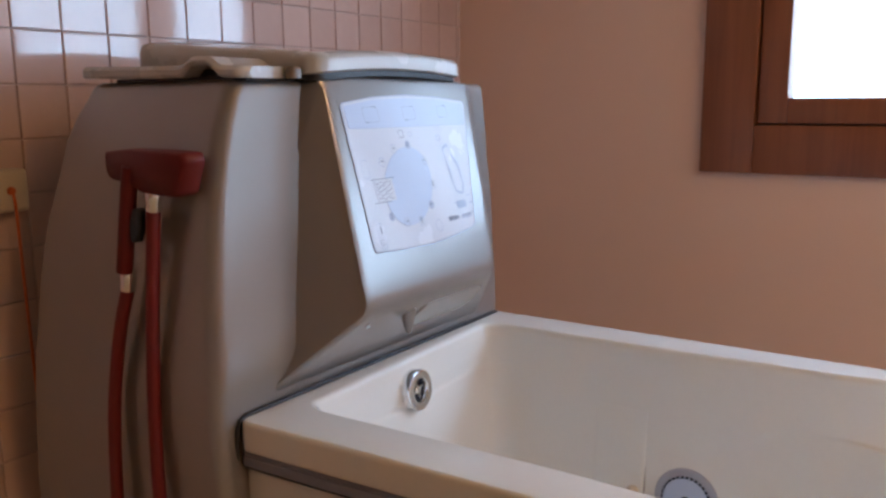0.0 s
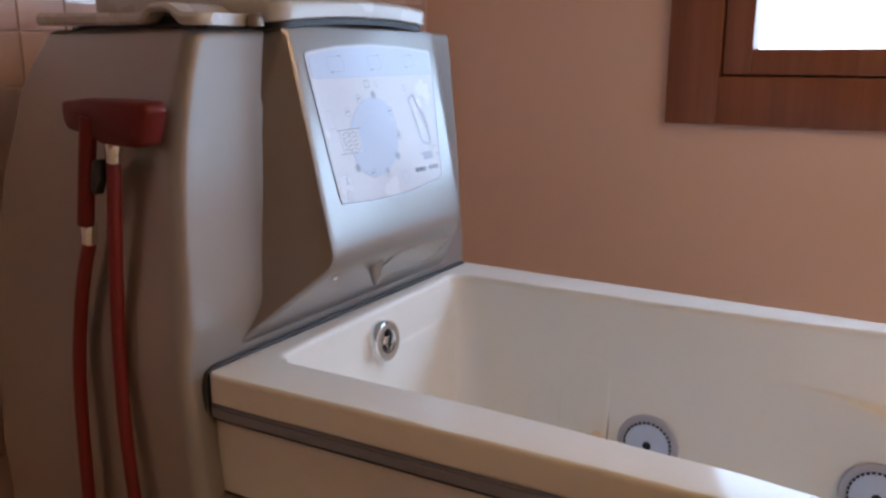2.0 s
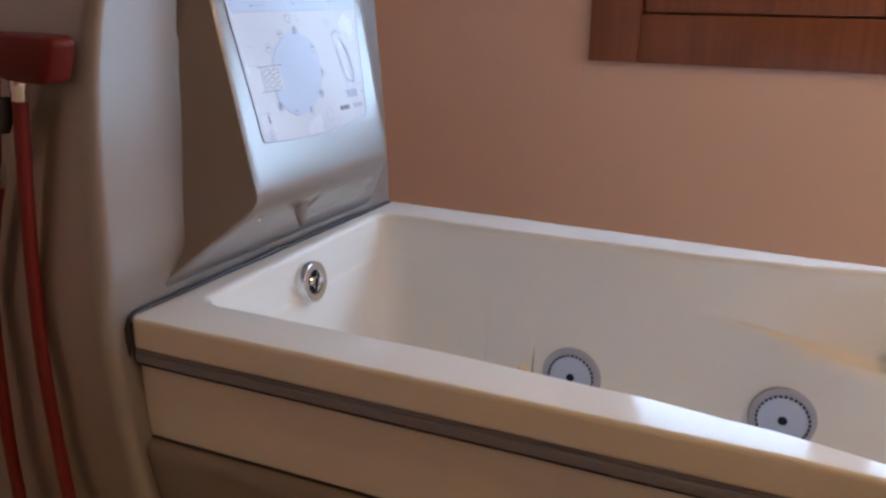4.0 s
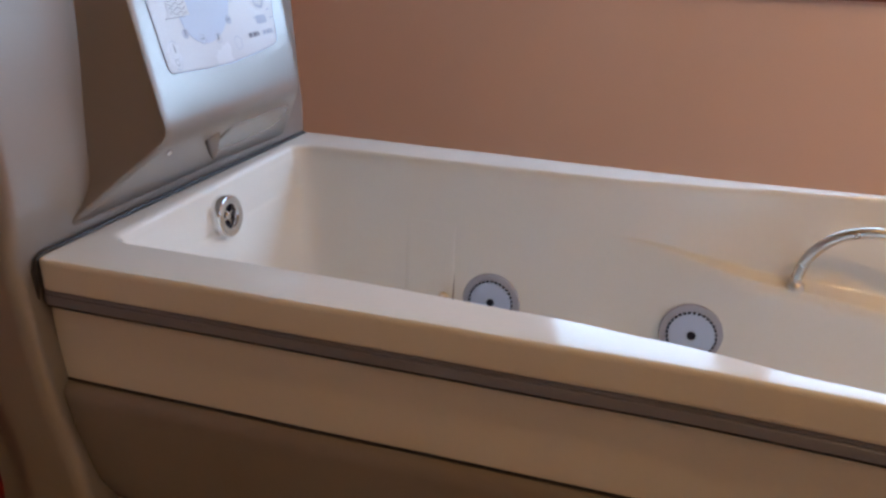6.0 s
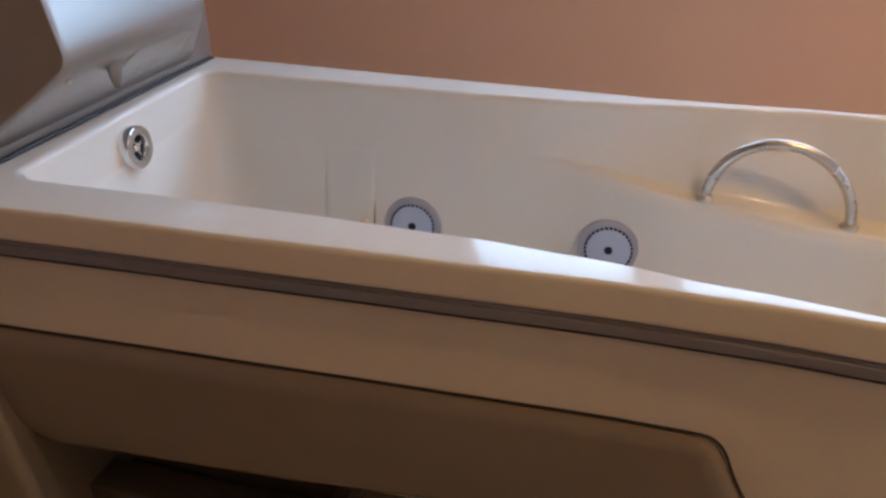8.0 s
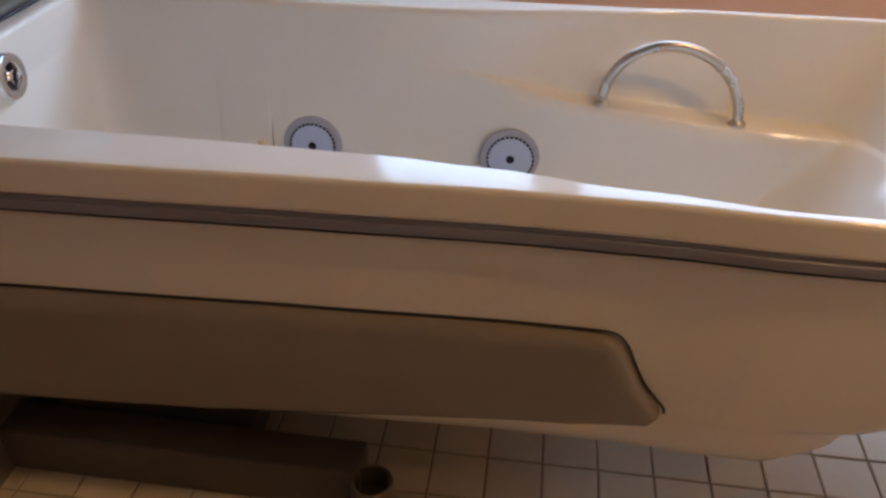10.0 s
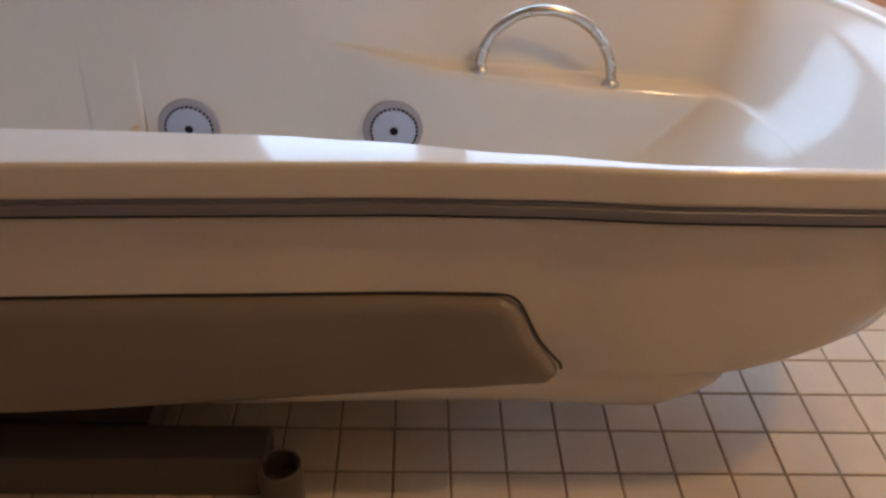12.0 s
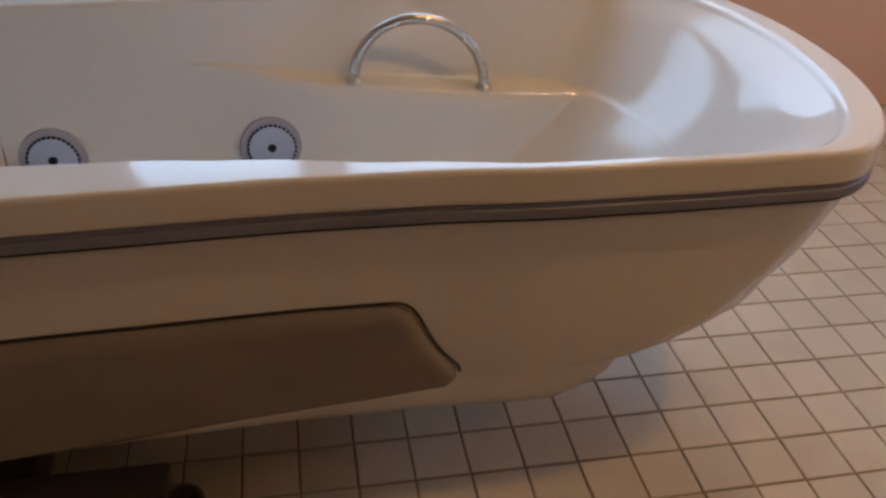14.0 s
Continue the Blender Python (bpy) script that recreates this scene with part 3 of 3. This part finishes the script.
# ---- column at the foot of the tub ----
column = thing("bath_column", pose(-1.8, 0.23, 0), "silver-grey bath column with control console and top lids", "bath column")


def slab_ring(x0, x1, y0, y1, z, r, n=6, lean=0.0):
    """A rounded rectangle at height z."""
    pts = []
    for cx, cy, a in ((x1 - r, y0 + r, -90), (x1 - r, y1 - r, 0), (x0 + r, y1 - r, 90), (x0 + r, y0 + r, 180)):
        for k in range(n + 1):
            t = radians(a + 90 * k / n)
            pts.append((cx + r * math.cos(t), cy + r * math.sin(t), z))
    return pts


BACK = table([(0.0, -2.175), (0.41, -2.135), (0.84, -2.065), (1.09, -2.005), (1.185, -1.955)])
FRONT = table([(0.0, -1.53), (0.22, -1.553), (0.35, -1.566), (0.50, -1.588), (0.70, -1.594), (0.9, -1.607), (1.05, -1.615), (1.15, -1.612), (1.185, -1.608)])
NEAR = table([(0.0, -0.150), (0.3, -0.178), (0.5, -0.190), (0.70, -0.197), (0.9, -0.182), (1.05, -0.159), (1.13, -0.137), (1.185, -0.119)])
FAR = table([(0.0, 0.575), (0.3, 0.60), (0.5, 0.615), (0.75, 0.628), (0.9, 0.632), (1.05, 0.622), (1.13, 0.606), (1.185, 0.588)])
levels = [0.0, 0.06, 0.15, 0.25, 0.35, 0.45, 0.55, 0.65, 0.69, 0.71, 0.735, 0.76, 0.80, 0.85, 0.95, 1.03, 1.09, 1.13, 1.16, 1.175]
BOW = table([(0.69, 0.0), (0.76, 0.003), (0.85, 0.004), (1.05, 0.004), (1.185, 0.004)])


CHAMFER = table([(0.69, 0.0), (0.75, 0.034), (1.0, 0.036), (1.185, 0.032)])


def column_ring(x0, x1, y0, y1, z, r):
    """A rounded rectangle whose front bows out, with a slanted face beside the console."""
    pts = slab_ring(x0, x1, y0, y1, z, r)
    front = [(x1, y0 + r + (y1 - y0 - 2 * r) * k / 24, z) for k in range(1, 24)]
    pts = pts[:7] + front + pts[7:]
    yc, hw = (y0 + y1) / 2, (y1 - y0) / 2
    out = []
    for x, y, z in pts:
        front = max(0.0, min(1.0, (x - x0) / (x1 - x0))) ** 4
        slant = CHAMFER(z) * min(1.0, max(0.0, (y - y0) / 0.135)) * min(1.0, max(0.0, (0.55 - y) / 0.15))
        out.append((x + (BOW(z) * (1 - ((y - yc) / hw) ** 2) + slant) * front, y, z))
    return out


rings = [column_ring(BACK(z), FRONT(z), NEAR(z), FAR(z), z, 0.022) for z in levels]
rings.append(column_ring(BACK(1.18) + 0.002, FRONT(1.18) - 0.002, NEAR(1.18) + 0.002, FAR(1.18) - 0.002, 1.181, 0.022))
rings.append(column_ring(BACK(1.185) + 0.010, FRONT(1.185) - 0.008, NEAR(1.185) + 0.010, FAR(1.185) - 0.010, 1.185, 0.018))
part("body", loft(rings), SILVER, column, angle=50)

# console: a wedge that leans out over the tub
CON = [(-1.70, 1.184), (-1.548, 1.184), (-1.543, 1.178), (-1.4500, 0.876), (-1.4455, 0.860), (-1.4430, 0.848), (-1.4445, 0.838), (-1.4500, 0.828), (-1.4600, 0.8175), (-1.600, 0.692), (-1.70, 0.692)]


LIP = table([(0.69, -1.443), (0.86, -1.4455), (1.178, -1.543)])


def console_side(x, z, which):
    """Both cheeks spread towards the column, the far one more."""
    t = (z - 0.69) / (1.184 - 0.69)
    back = max(0.0, LIP(z) - x)
    if which == 0:
        lip, root = -0.030 + 0.012 * t + 0.022 * t * t, -0.092 + 0.038 * t + 0.027 * t * t
        return lip + (root - lip) * min(1.0, back / (LIP(z) + 1.557 + 0.015 * t))
    return min(0.54, 0.318 + 0.098 * t + 1.55 * back)


def crown(y):
    """The rise of the console's top and of its lid between their ends."""
    return 0.012 * max(0.0, 1 - ((y - 0.19) / 0.22) ** 2)


rings = []
cx, cz = -1.58, 0.97
SLICES = [(0, 0.0, 0.962), (0, 0.0012, 0.978), (0, 0.005, 0.992), (0, 0.011, 0.9985), (0, 0.018, 1.0)]
SLICES += [(k / 12, 0.018 - 0.040 * k / 12, 1.0) for k in range(1, 12)]
SLICES += [(1, -0.022, 1.0), (1, -0.012, 0.998), (1, -0.004, 0.990), (1, 0.0, 0.97)]
for which, push, shrink in SLICES:
    ring = []
    for x, z in CON:
        near, far = console_side(x, z, 0), console_side(x, z, 1)
        y = near + (far - near) * which + push
        rise = crown(y) if z > 1.17 else 0.0
        ring.append((cx + (x - cx) * shrink - 0.308 * rise, y, cz + (z - cz) * shrink + rise))
    rings.append(ring)
console = part("console", loft(rings), SILVER, column, "silver console leaning out over the tub", angle=30)

# the printed control panel
N = Vector((0.956, 0, 0.294))
UP = Vector((-0.294, 0, 0.956))
PANEL = Matrix.Translation(Vector((-1.487, 0.17, 1.0)) - N * 0.0008)
for i in range(3):
    PANEL[i][0], PANEL[i][1], PANEL[i][2] = (0, 1, 0)[i], UP[i], N[i]
edge = rounded([(-0.143, 0.156), (-0.06, 0.166), (0.03, 0.170), (0.12, 0.166), (0.214, 0.157), (0.146, -0.078), (0.08, -0.086), (0.007, -0.091), (-0.07, -0.089), (-0.149, -0.083)], 0.010)
plate = part("control_panel", prism(edge, PANEL, 0.0006), PANELWHITE, console, "white and light blue printed control panel", smooth=False)
bm = frame_line(edge, 0.0022, PANEL, 0.0010)
part("border", bm, PALEPRINT, plate, smooth=False)
part("band", prism(rounded([(-0.136, 0.114), (0.196, 0.112), (0.207, 0.152), (0.12, 0.161), (0.03, 0.164), (-0.06, 0.161), (-0.136, 0.151)], 0.006), PANEL @ pose(0, 0, 0.0006), 0.0004), PANELBLUE, plate, smooth=False)
disc = [(-0.020 + 0.066 * math.cos(a) + 0.018 * math.sin(a), 0.013 + 0.066 * math.sin(a)) for a in (2 * math.pi * i / 48 for i in range(48))]
part("dial_print", prism(disc, PANEL @ pose(0, 0, 0.0006), 0.0004), PANELBLUE, plate, smooth=False)
ink, pale = bmesh.new(), bmesh.new()
P2 = PANEL @ pose(0, 0, 0.0014)


def rect(cx, cy, w, h):
    return [(cx - w / 2, cy - h / 2), (cx + w / 2, cy - h / 2), (cx + w / 2, cy + h / 2), (cx - w / 2, cy + h / 2)]


for cx, cy, w, h in ((-0.074, 0.136, 0.040, 0.026), (0.030, 0.137, 0.036, 0.024), (0.132, 0.138, 0.032, 0.022)):
    frame_line(rounded(rect(cx, cy, w, h), 0.006), 0.0015, P2, 0, pale)
    for k in (-1, 1):
        prism(rect(cx + k * w * 0.32, cy + h * 0.5 * k, 0.008, 0.0012), P2, 0.0002, ink)
frame_line(rounded(rect(-0.008, 0.101, 0.013, 0.013), 0.002), 0.0012, P2, 0, ink)
frame_line(circle(0.018, 0.100, 0.005), 0.001, P2, 0, pale)
for i, (cx, cy) in enumerate(((-0.038, 0.077), (0.003, 0.082), (0.039, 0.052), (0.047, 0.009), (0.027, -0.025), (-0.012, -0.049), (-0.051, -0.046), (-0.087, -0.033), (-0.076, 0.057))):
    prism(circle(cx, cy, 0.0075, 16), P2, 0.0001, pale) if i % 3 == 1 else frame_line(circle(cx, cy, 0.008, 18), 0.0012, P2, 0, pale)
    prism(rect(cx, cy + 0.001, 0.0022 if i % 2 else 0.007, 0.009 if i % 2 else 0.002), P2, 0.0003, ink)
# wavy heater mark in its own field
field = part("mark_field", prism(rect(-0.086, 0.011, 0.046, 0.036), PANEL @ pose(0, 0, 0.0009), 0.0003), PANELWHITE, plate, smooth=False)
for k in range(5):
    y = -0.002 + k * 0.0065
    pts = [(-0.105 + j * 0.0038, y + 0.0022 * math.sin(j * 1.3 + k)) for j in range(11)]
    line2 = [(x, yy - 0.0005) for x, yy in pts] + [(x, yy + 0.0005) for x, yy in reversed(pts)]
    prism(line2, P2, 0.0002, ink)
prism(rect(-0.085, 0.030, 0.060, 0.0011), P2, 0.0002, ink)
prism(rect(-0.098, -0.008, 0.044, 0.0011), P2, 0.0002, ink)
frame_line(rounded(rect(-0.122, 0.048, 0.016, 0.030), 0.004), 0.0009, P2, 0, pale)
# tub diagram
loop = [(0.100 + 0.02, 0.080), (0.124, 0.062), (0.140, 0.040), (0.142, 0.0), (0.132, -0.018), (0.112, -0.012), (0.106, 0.02), (0.104, 0.05), (0.100, 0.072)]
frame_line(rounded(loop, 0.006), 0.005, P2, 0, pale)
frame_line(circle(0.098, 0.090, 0.006, 14), 0.0014, P2, 0, pale)
prism(rounded(rect(0.118, -0.034, 0.030, 0.014), 0.004), P2, 0.0001, pale)
for cx, cy, w in ((0.146, -0.020, 0.010), (0.150, -0.034, 0.012), (0.100, -0.030, 0.006)):
    prism(rect(cx, cy, w, 0.002), P2, 0.0002, pale)
# unreadable lettering as bars
for cx, w in ((0.078, 0.010), (0.091, 0.012), (0.101, 0.004)):
    prism(rect(cx - 0.004, -0.056, w, 0.0075), P2, 0.0002, ink)
for cx, w in ((0.116, 0.008), (0.127, 0.008), (0.137, 0.007)):
    prism(rect(cx, -0.056, w, 0.0075), P2, 0.0002, pale)
frame_line(circle(0.035, -0.063, 0.010, 18, 0.011), 0.001, P2, 0, pale)
frame_line(rounded(rect(-0.124, -0.060, 0.015, 0.042), 0.005), 0.0011, P2, 0, pale)
prism(rect(-0.122, -0.050, 0.002, 0.012), P2, 0.0002, ink)
frame_line(circle(-0.125, -0.070, 0.005, 14), 0.001, P2, 0, ink)
part("dark_print", ink, PRINT, plate, "dark grey printed signs", smooth=False)
part("pale_print", pale, PALEPRINT, plate, "pale blue printed signs", smooth=False)

# under the console: grip recess, lever, screw
UN = Vector((0.142, 0, -0.158)).normalized()
ALONG = Vector((-0.158, 0, -0.142)).normalized()
GRIP = Matrix.Translation(Vector((-1.50, 0.15, 0.7825)) + UN * 0.001)
for i in range(3):
    GRIP[i][0], GRIP[i][1], GRIP[i][2] = (0, 1, 0)[i], -ALONG[i], UN[i]
# no real hollow: a thin darker plate carries the recess's shade
part("grip_recess_shade", prism(rounded([(0.0, 0.042), (0.200, 0.042), (0.236, 0.0), (0.236, -0.048), (0.03, -0.048)], 0.030), GRIP, 0.0012, bevel=0.0010), TAUPE, console, "darker plate for the shaded grip recess under the console")
rings = [[(-1.482 + rx * math.cos(radians(a)), 0.130 + ry * math.sin(radians(a)), z) for a in range(0, 360, 20)] for rx, ry, z in ((0.012, 0.018, 0.818), (0.011, 0.0165, 0.800), (0.007, 0.010, 0.775), (0.003, 0.004, 0.763))]
part("lever", loft(rings), TAUPE, console, "small dark wedge lever")
part("screw", lathe([(0.0, 0.0), (0.005, 0.0), (0.005, 0.003), (0.0035, 0.0045), (0.0, 0.0045)], Matrix.Translation((-1.468, 0.004, 0.809)) @ pose(0, 0, 0, 0, 130, 0), 16), CHROME, console)

# lids on top
def lid_rings(x0, x1, y0, y1, low, thick, rise, r, levels=((0.0, 0.005), (0.10, 0.0), (0.70, 0.0), (0.88, 0.003), (0.97, 0.009), (1.0, 0.018))):
    """A crowned lid that thickens towards its back."""
    out = []
    for dz, dr in levels:
        ring = slab_ring(x0 + dr, x1 - dr, y0 + dr, y1 - dr, 0, max(r - dr, 0.004))
        corner = len(ring) // 4
        ring = ring[:corner] + [(x1 - dr, y0 + r + (y1 - y0 - 2 * r) * k / 16, 0) for k in range(1, 16)] + ring[corner:2 * corner] + [(x1 - r - (x1 - x0 - 2 * r) * k / 12, y1 - dr, 0) for k in range(1, 12)] + ring[2 * corner:3 * corner] + [(x0 + dr, y1 - r - (y1 - y0 - 2 * r) * k / 16, 0) for k in range(1, 16)] + ring[3 * corner:]
        out.append([(x, y, low + crown(y) + (thick + rise * (1 - (1 - min(1.0, (x1 - x) / (x1 - x0))) ** 1.6)) * dz) for x, y, _ in ring])
    return out


part("lid", loft(lid_rings(-1.972, -1.534, -0.020, 0.388, 1.1905, 0.0295, 0.034, 0.030)), LID, column, "pale grey hinged lid over the console", angle=50)
# black layer that gives the gap under the lid its dark line
part("lid_gap_fill", loft(lid_rings(-1.94, -1.5415, -0.012, 0.382, 1.181, 0.011, 0.0, 0.026, ((0.0, 0.0), (1.0, 0.0)))), BLACK, column, "black layer in the gap under the lid")
# tray lid along the near side, arched over a finger hole
xs = [-1.957 + 0.377 * k / 90 for k in range(91)]


def arch(x):
    d = (x + 1.668) / 0.034
    return 0.019 * math.exp(-d ** 4) if abs(d) < 2 else 0.0


rings = []
for x in xs:
    s = (x + 1.957) / 0.377
    a, b = 1.1925 - 0.006 * s + arch(x), 1.2115 - 0.008 * s + arch(x) * 0.75
    y0, y1 = NEAR(1.18) - 0.009 + 0.020 * max(0.0, (s - 0.955) / 0.045) ** 2, -0.022
    rings.append([(x, y0 + 0.004, a), (x, y0, a + 0.004), (x, y0, b - 0.006), (x, y0 + 0.006, b), (x, y1, b), (x, y1, a)])
part("tray_lid", loft(rings), LID, column, "pale grey tray lid with an arched finger hole", angle=25)
# the tray lid's shadow on the column top, put in as a black box
part("tray_gap_shade", box(bmesh.new(), -1.900, -1.592, NEAR(1.18) + 0.014, -0.024, 1.182, 1.190, 0.001), BLACK, column, "black box for the shade under the tray lid")
# solid black block that darkens the opening behind the arch like shade
part("finger_hole_shade", box(bmesh.new(), -1.712, -1.624, NEAR(1.18) + 0.026, -0.026, 1.183, 1.202, 0.001), BLACK, column, "black box for the shade inside the finger hole")
part("hinge_knob", lathe([(0.0, 0.0), (0.012, 0.0), (0.012, 0.014), (0.008, 0.018), (0.0, 0.018)], Matrix.Translation((-1.566, -0.036, 1.186)), 20), TAUPE, column)

# ---- hand shower on the column's side ----
shower = thing("hand_shower", pose(-1.69, -0.20, 1.05), "red hand shower with red hose, hung on the grey column", "hand shower")
yy = -0.205


def shaped(points, y0, y1, bevel):
    m = Matrix(((1, 0, 0, 0), (0, 0, -1, y1), (0, 1, 0, 0), (0, 0, 0, 1)))
    return prism(points, m, y1 - y0, bevel=bevel)


part("bracket", shaped(rounded([(-1.690, 1.070), (-1.640, 1.070), (-1.645, 1.036), (-1.685, 1.036)], 0.006), -0.190, -0.148, 0.003), RED, shower)
part("spray_head", shaped(rounded([(-1.788, 1.081), (-1.735, 1.086), (-1.665, 1.086), (-1.604, 1.084), (-1.598, 1.073), (-1.616, 1.026), (-1.628, 1.021), (-1.700, 1.022), (-1.726, 1.034), (-1.779, 1.041), (-1.788, 1.054)], 0.006), -0.219, -0.184, 0.009), RED, shower, "red spray head resting in its holder", angle=70)
part("handle", tube(smooth_line([(-1.730, -0.212, 1.060), (-1.738, -0.213, 1.020), (-1.751, -0.214, 0.95), (-1.764, -0.212, 0.900)], 6), 0.0125, 16), RED, shower)
part("trigger", shaped(rounded([(-1.722, 1.000), (-1.712, 1.000), (-1.714, 0.968), (-1.724, 0.948), (-1.732, 0.950), (-1.731, 0.975)], 0.003), -0.220, -0.205, 0.002), BLACK, shower, "black trigger")
for x0, z0, x1, z1 in ((-1.7645, 0.902, -1.7690, 0.868), (-1.6895, 1.028, -1.6935, 0.996)):
    a, b = Vector((x0, yy, z0)), Vector((x1, yy, z1))
    part("ferrule", tube([a, a.lerp(b, 0.08), a.lerp(b, 0.5), a.lerp(b, 0.55), a.lerp(b, 0.92), b], [0.011, 0.0122, 0.0122, 0.0112, 0.0118, 0.0105], 20), CHROME, shower, "chrome ferrule")
part("hose", tube(smooth_line([(-1.769, yy, 0.870), (-1.785, yy - 0.004, 0.82), (-1.803, yy - 0.007, 0.745), (-1.820, yy - 0.008, 0.65), (-1.834, yy - 0.006, 0.50), (-1.845, yy, 0.37), (-1.835, yy, 0.24), (-1.79, yy, 0.165), (-1.74, yy, 0.18), (-1.712, yy, 0.27), (-1.720, yy, 0.40),
                               (-1.724, yy - 0.003, 0.54), (-1.722, yy - 0.004, 0.65), (-1.716, yy - 0.002, 0.78), (-1.708, yy, 0.88), (-1.6935, yy, 0.998)], 8), 0.0105, 14), HOSE, shower, "red rubber hose")

# ---- pull cord on the tiled wall ----
cord = thing("emergency_pull_cord", pose(WX, -0.14, 1.0), "cream alarm switch with an orange pull cord, on the tiled wall", "pull cord")
part("switch_box", box(bmesh.new(), WX - 0.002, WX + 0.035, -0.185, -0.115, 0.955, 1.035, 0.010, 3), CREAM, cord)
part("cord", tube(smooth_line([(WX + 0.036, -0.150, 0.995), (WX + 0.044, -0.149, 0.965), (WX + 0.042, -0.146, 0.80), (WX + 0.040, -0.142, 0.60), (WX + 0.040, -0.139, 0.38), (WX + 0.040, -0.139, 0.16)], 6), 0.0028, 8), ORANGE, cord, "orange pull cord")
part("eyelet", lathe([(0.0, 0.0), (0.008, 0.0), (0.007, 0.006), (0.003, 0.008), (0.0, 0.008)], Matrix.Translation((WX + 0.034, -0.150, 0.995)) @ pose(0, 0, 0, 0, 90, 0), 16), ORANGE, cord)


# ---- tiles ----
def tile_mesh(name, w, h, depth, mat, bevel=0.0016):
    bm = bmesh.new()
    a, b = w / 2, h / 2
    rings = [[(-a, -b, -depth), (a, -b, -depth), (a, b, -depth), (-a, b, -depth)],
             [(-a, -b, -bevel), (a, -b, -bevel), (a, b, -bevel), (-a, b, -bevel)],
             [(-a + bevel, -b + bevel, 0), (a - bevel, -b + bevel, 0), (a - bevel, b - bevel, 0), (-a + bevel, b - bevel, 0)]]
    return mesh_of(name, loft(rings, False, True, bm), mat, smooth=False)


def lay(parent, me, far_mat, places, inside, name, label):
    """Pieces inside a stretch of the plan as objects, the rest as one joined sheet."""
    verts = np.empty(len(me.vertices) * 3)
    me.vertices.foreach_get("co", verts)
    verts = verts.reshape(-1, 3)
    polys = [tuple(p.vertices) for p in me.polygons]
    rv, rf = [], []
    for p, m in places:
        if inside(p):
            ob = new(name, me)
            ob.matrix_world = m
            ob.parent = parent
        else:
            r = np.array(m)
            k = len(rv)
            rv.extend((verts @ r[:3, :3].T + r[:3, 3]).tolist())
            rf.extend([tuple(i + k for i in f) for f in polys])
    rest = bpy.data.meshes.new(name + "_field")
    rest.from_pydata(rv, [], rf)
    rest.materials.append(far_mat)
    ob = new(name + "_field", rest)
    ob.parent = parent
    tagged(ob, label, kind="stuff")


rnd = random.Random(4)
places = []
P = 0.1
for i in range(-23, 31):
    for j in range(-37, 15):
        x, y = i * P + P / 2, j * P + P / 2
        if x - P / 2 < WX - 0.08 or x > EXW + 0.04 or y < SY - 0.04 or y > NY + 0.04:
            continue
        places.append(((x, y), pose(x, y, rnd.uniform(-0.0006, 0.0003), rnd.uniform(-0.12, 0.12), rnd.uniform(-0.12, 0.12), rnd.choice((0, 90, 180, 270)))))
lay(floor, tile_mesh("tile", 0.0962, 0.0962, 0.008, FLOORTILE), FLOORTILE_FAR, places, lambda p: -0.8 < p[0] < 1.0 and -0.2 < p[1] < 1.4, "tile", "small square cream floor tiles")
places = []
TURN = Matrix(((0, 0, 1, 0), (1, 0, 0, 0), (0, 1, 0, 0), (0, 0, 0, 1)))
PY, PZ = 0.1005, 0.1025
for j in range(-36, 15):
    for k in range(-13, 13):
        y, z = j * PY + PY / 2, 1.291 + k * PZ + PZ / 2
        if y < SY or y > NY + 0.03 or z < 0.02 or z > CZ:
            continue
        places.append(((y, z), pose(WX + rnd.uniform(-0.0004, 0.0004), y, z) @ pose(0, 0, 0, rnd.uniform(-0.15, 0.15), rnd.uniform(-0.25, 0.25), rnd.uniform(-0.25, 0.25)) @ TURN))
lay(wall_west, tile_mesh("tile", 0.0978, 0.0998, 0.006, WALLTILE), WALLTILE_FAR, places, lambda p: -0.45 < p[0] < 1.0 and 0.35 < p[1] < 1.75, "tile", "small square glossy pink wall tiles")
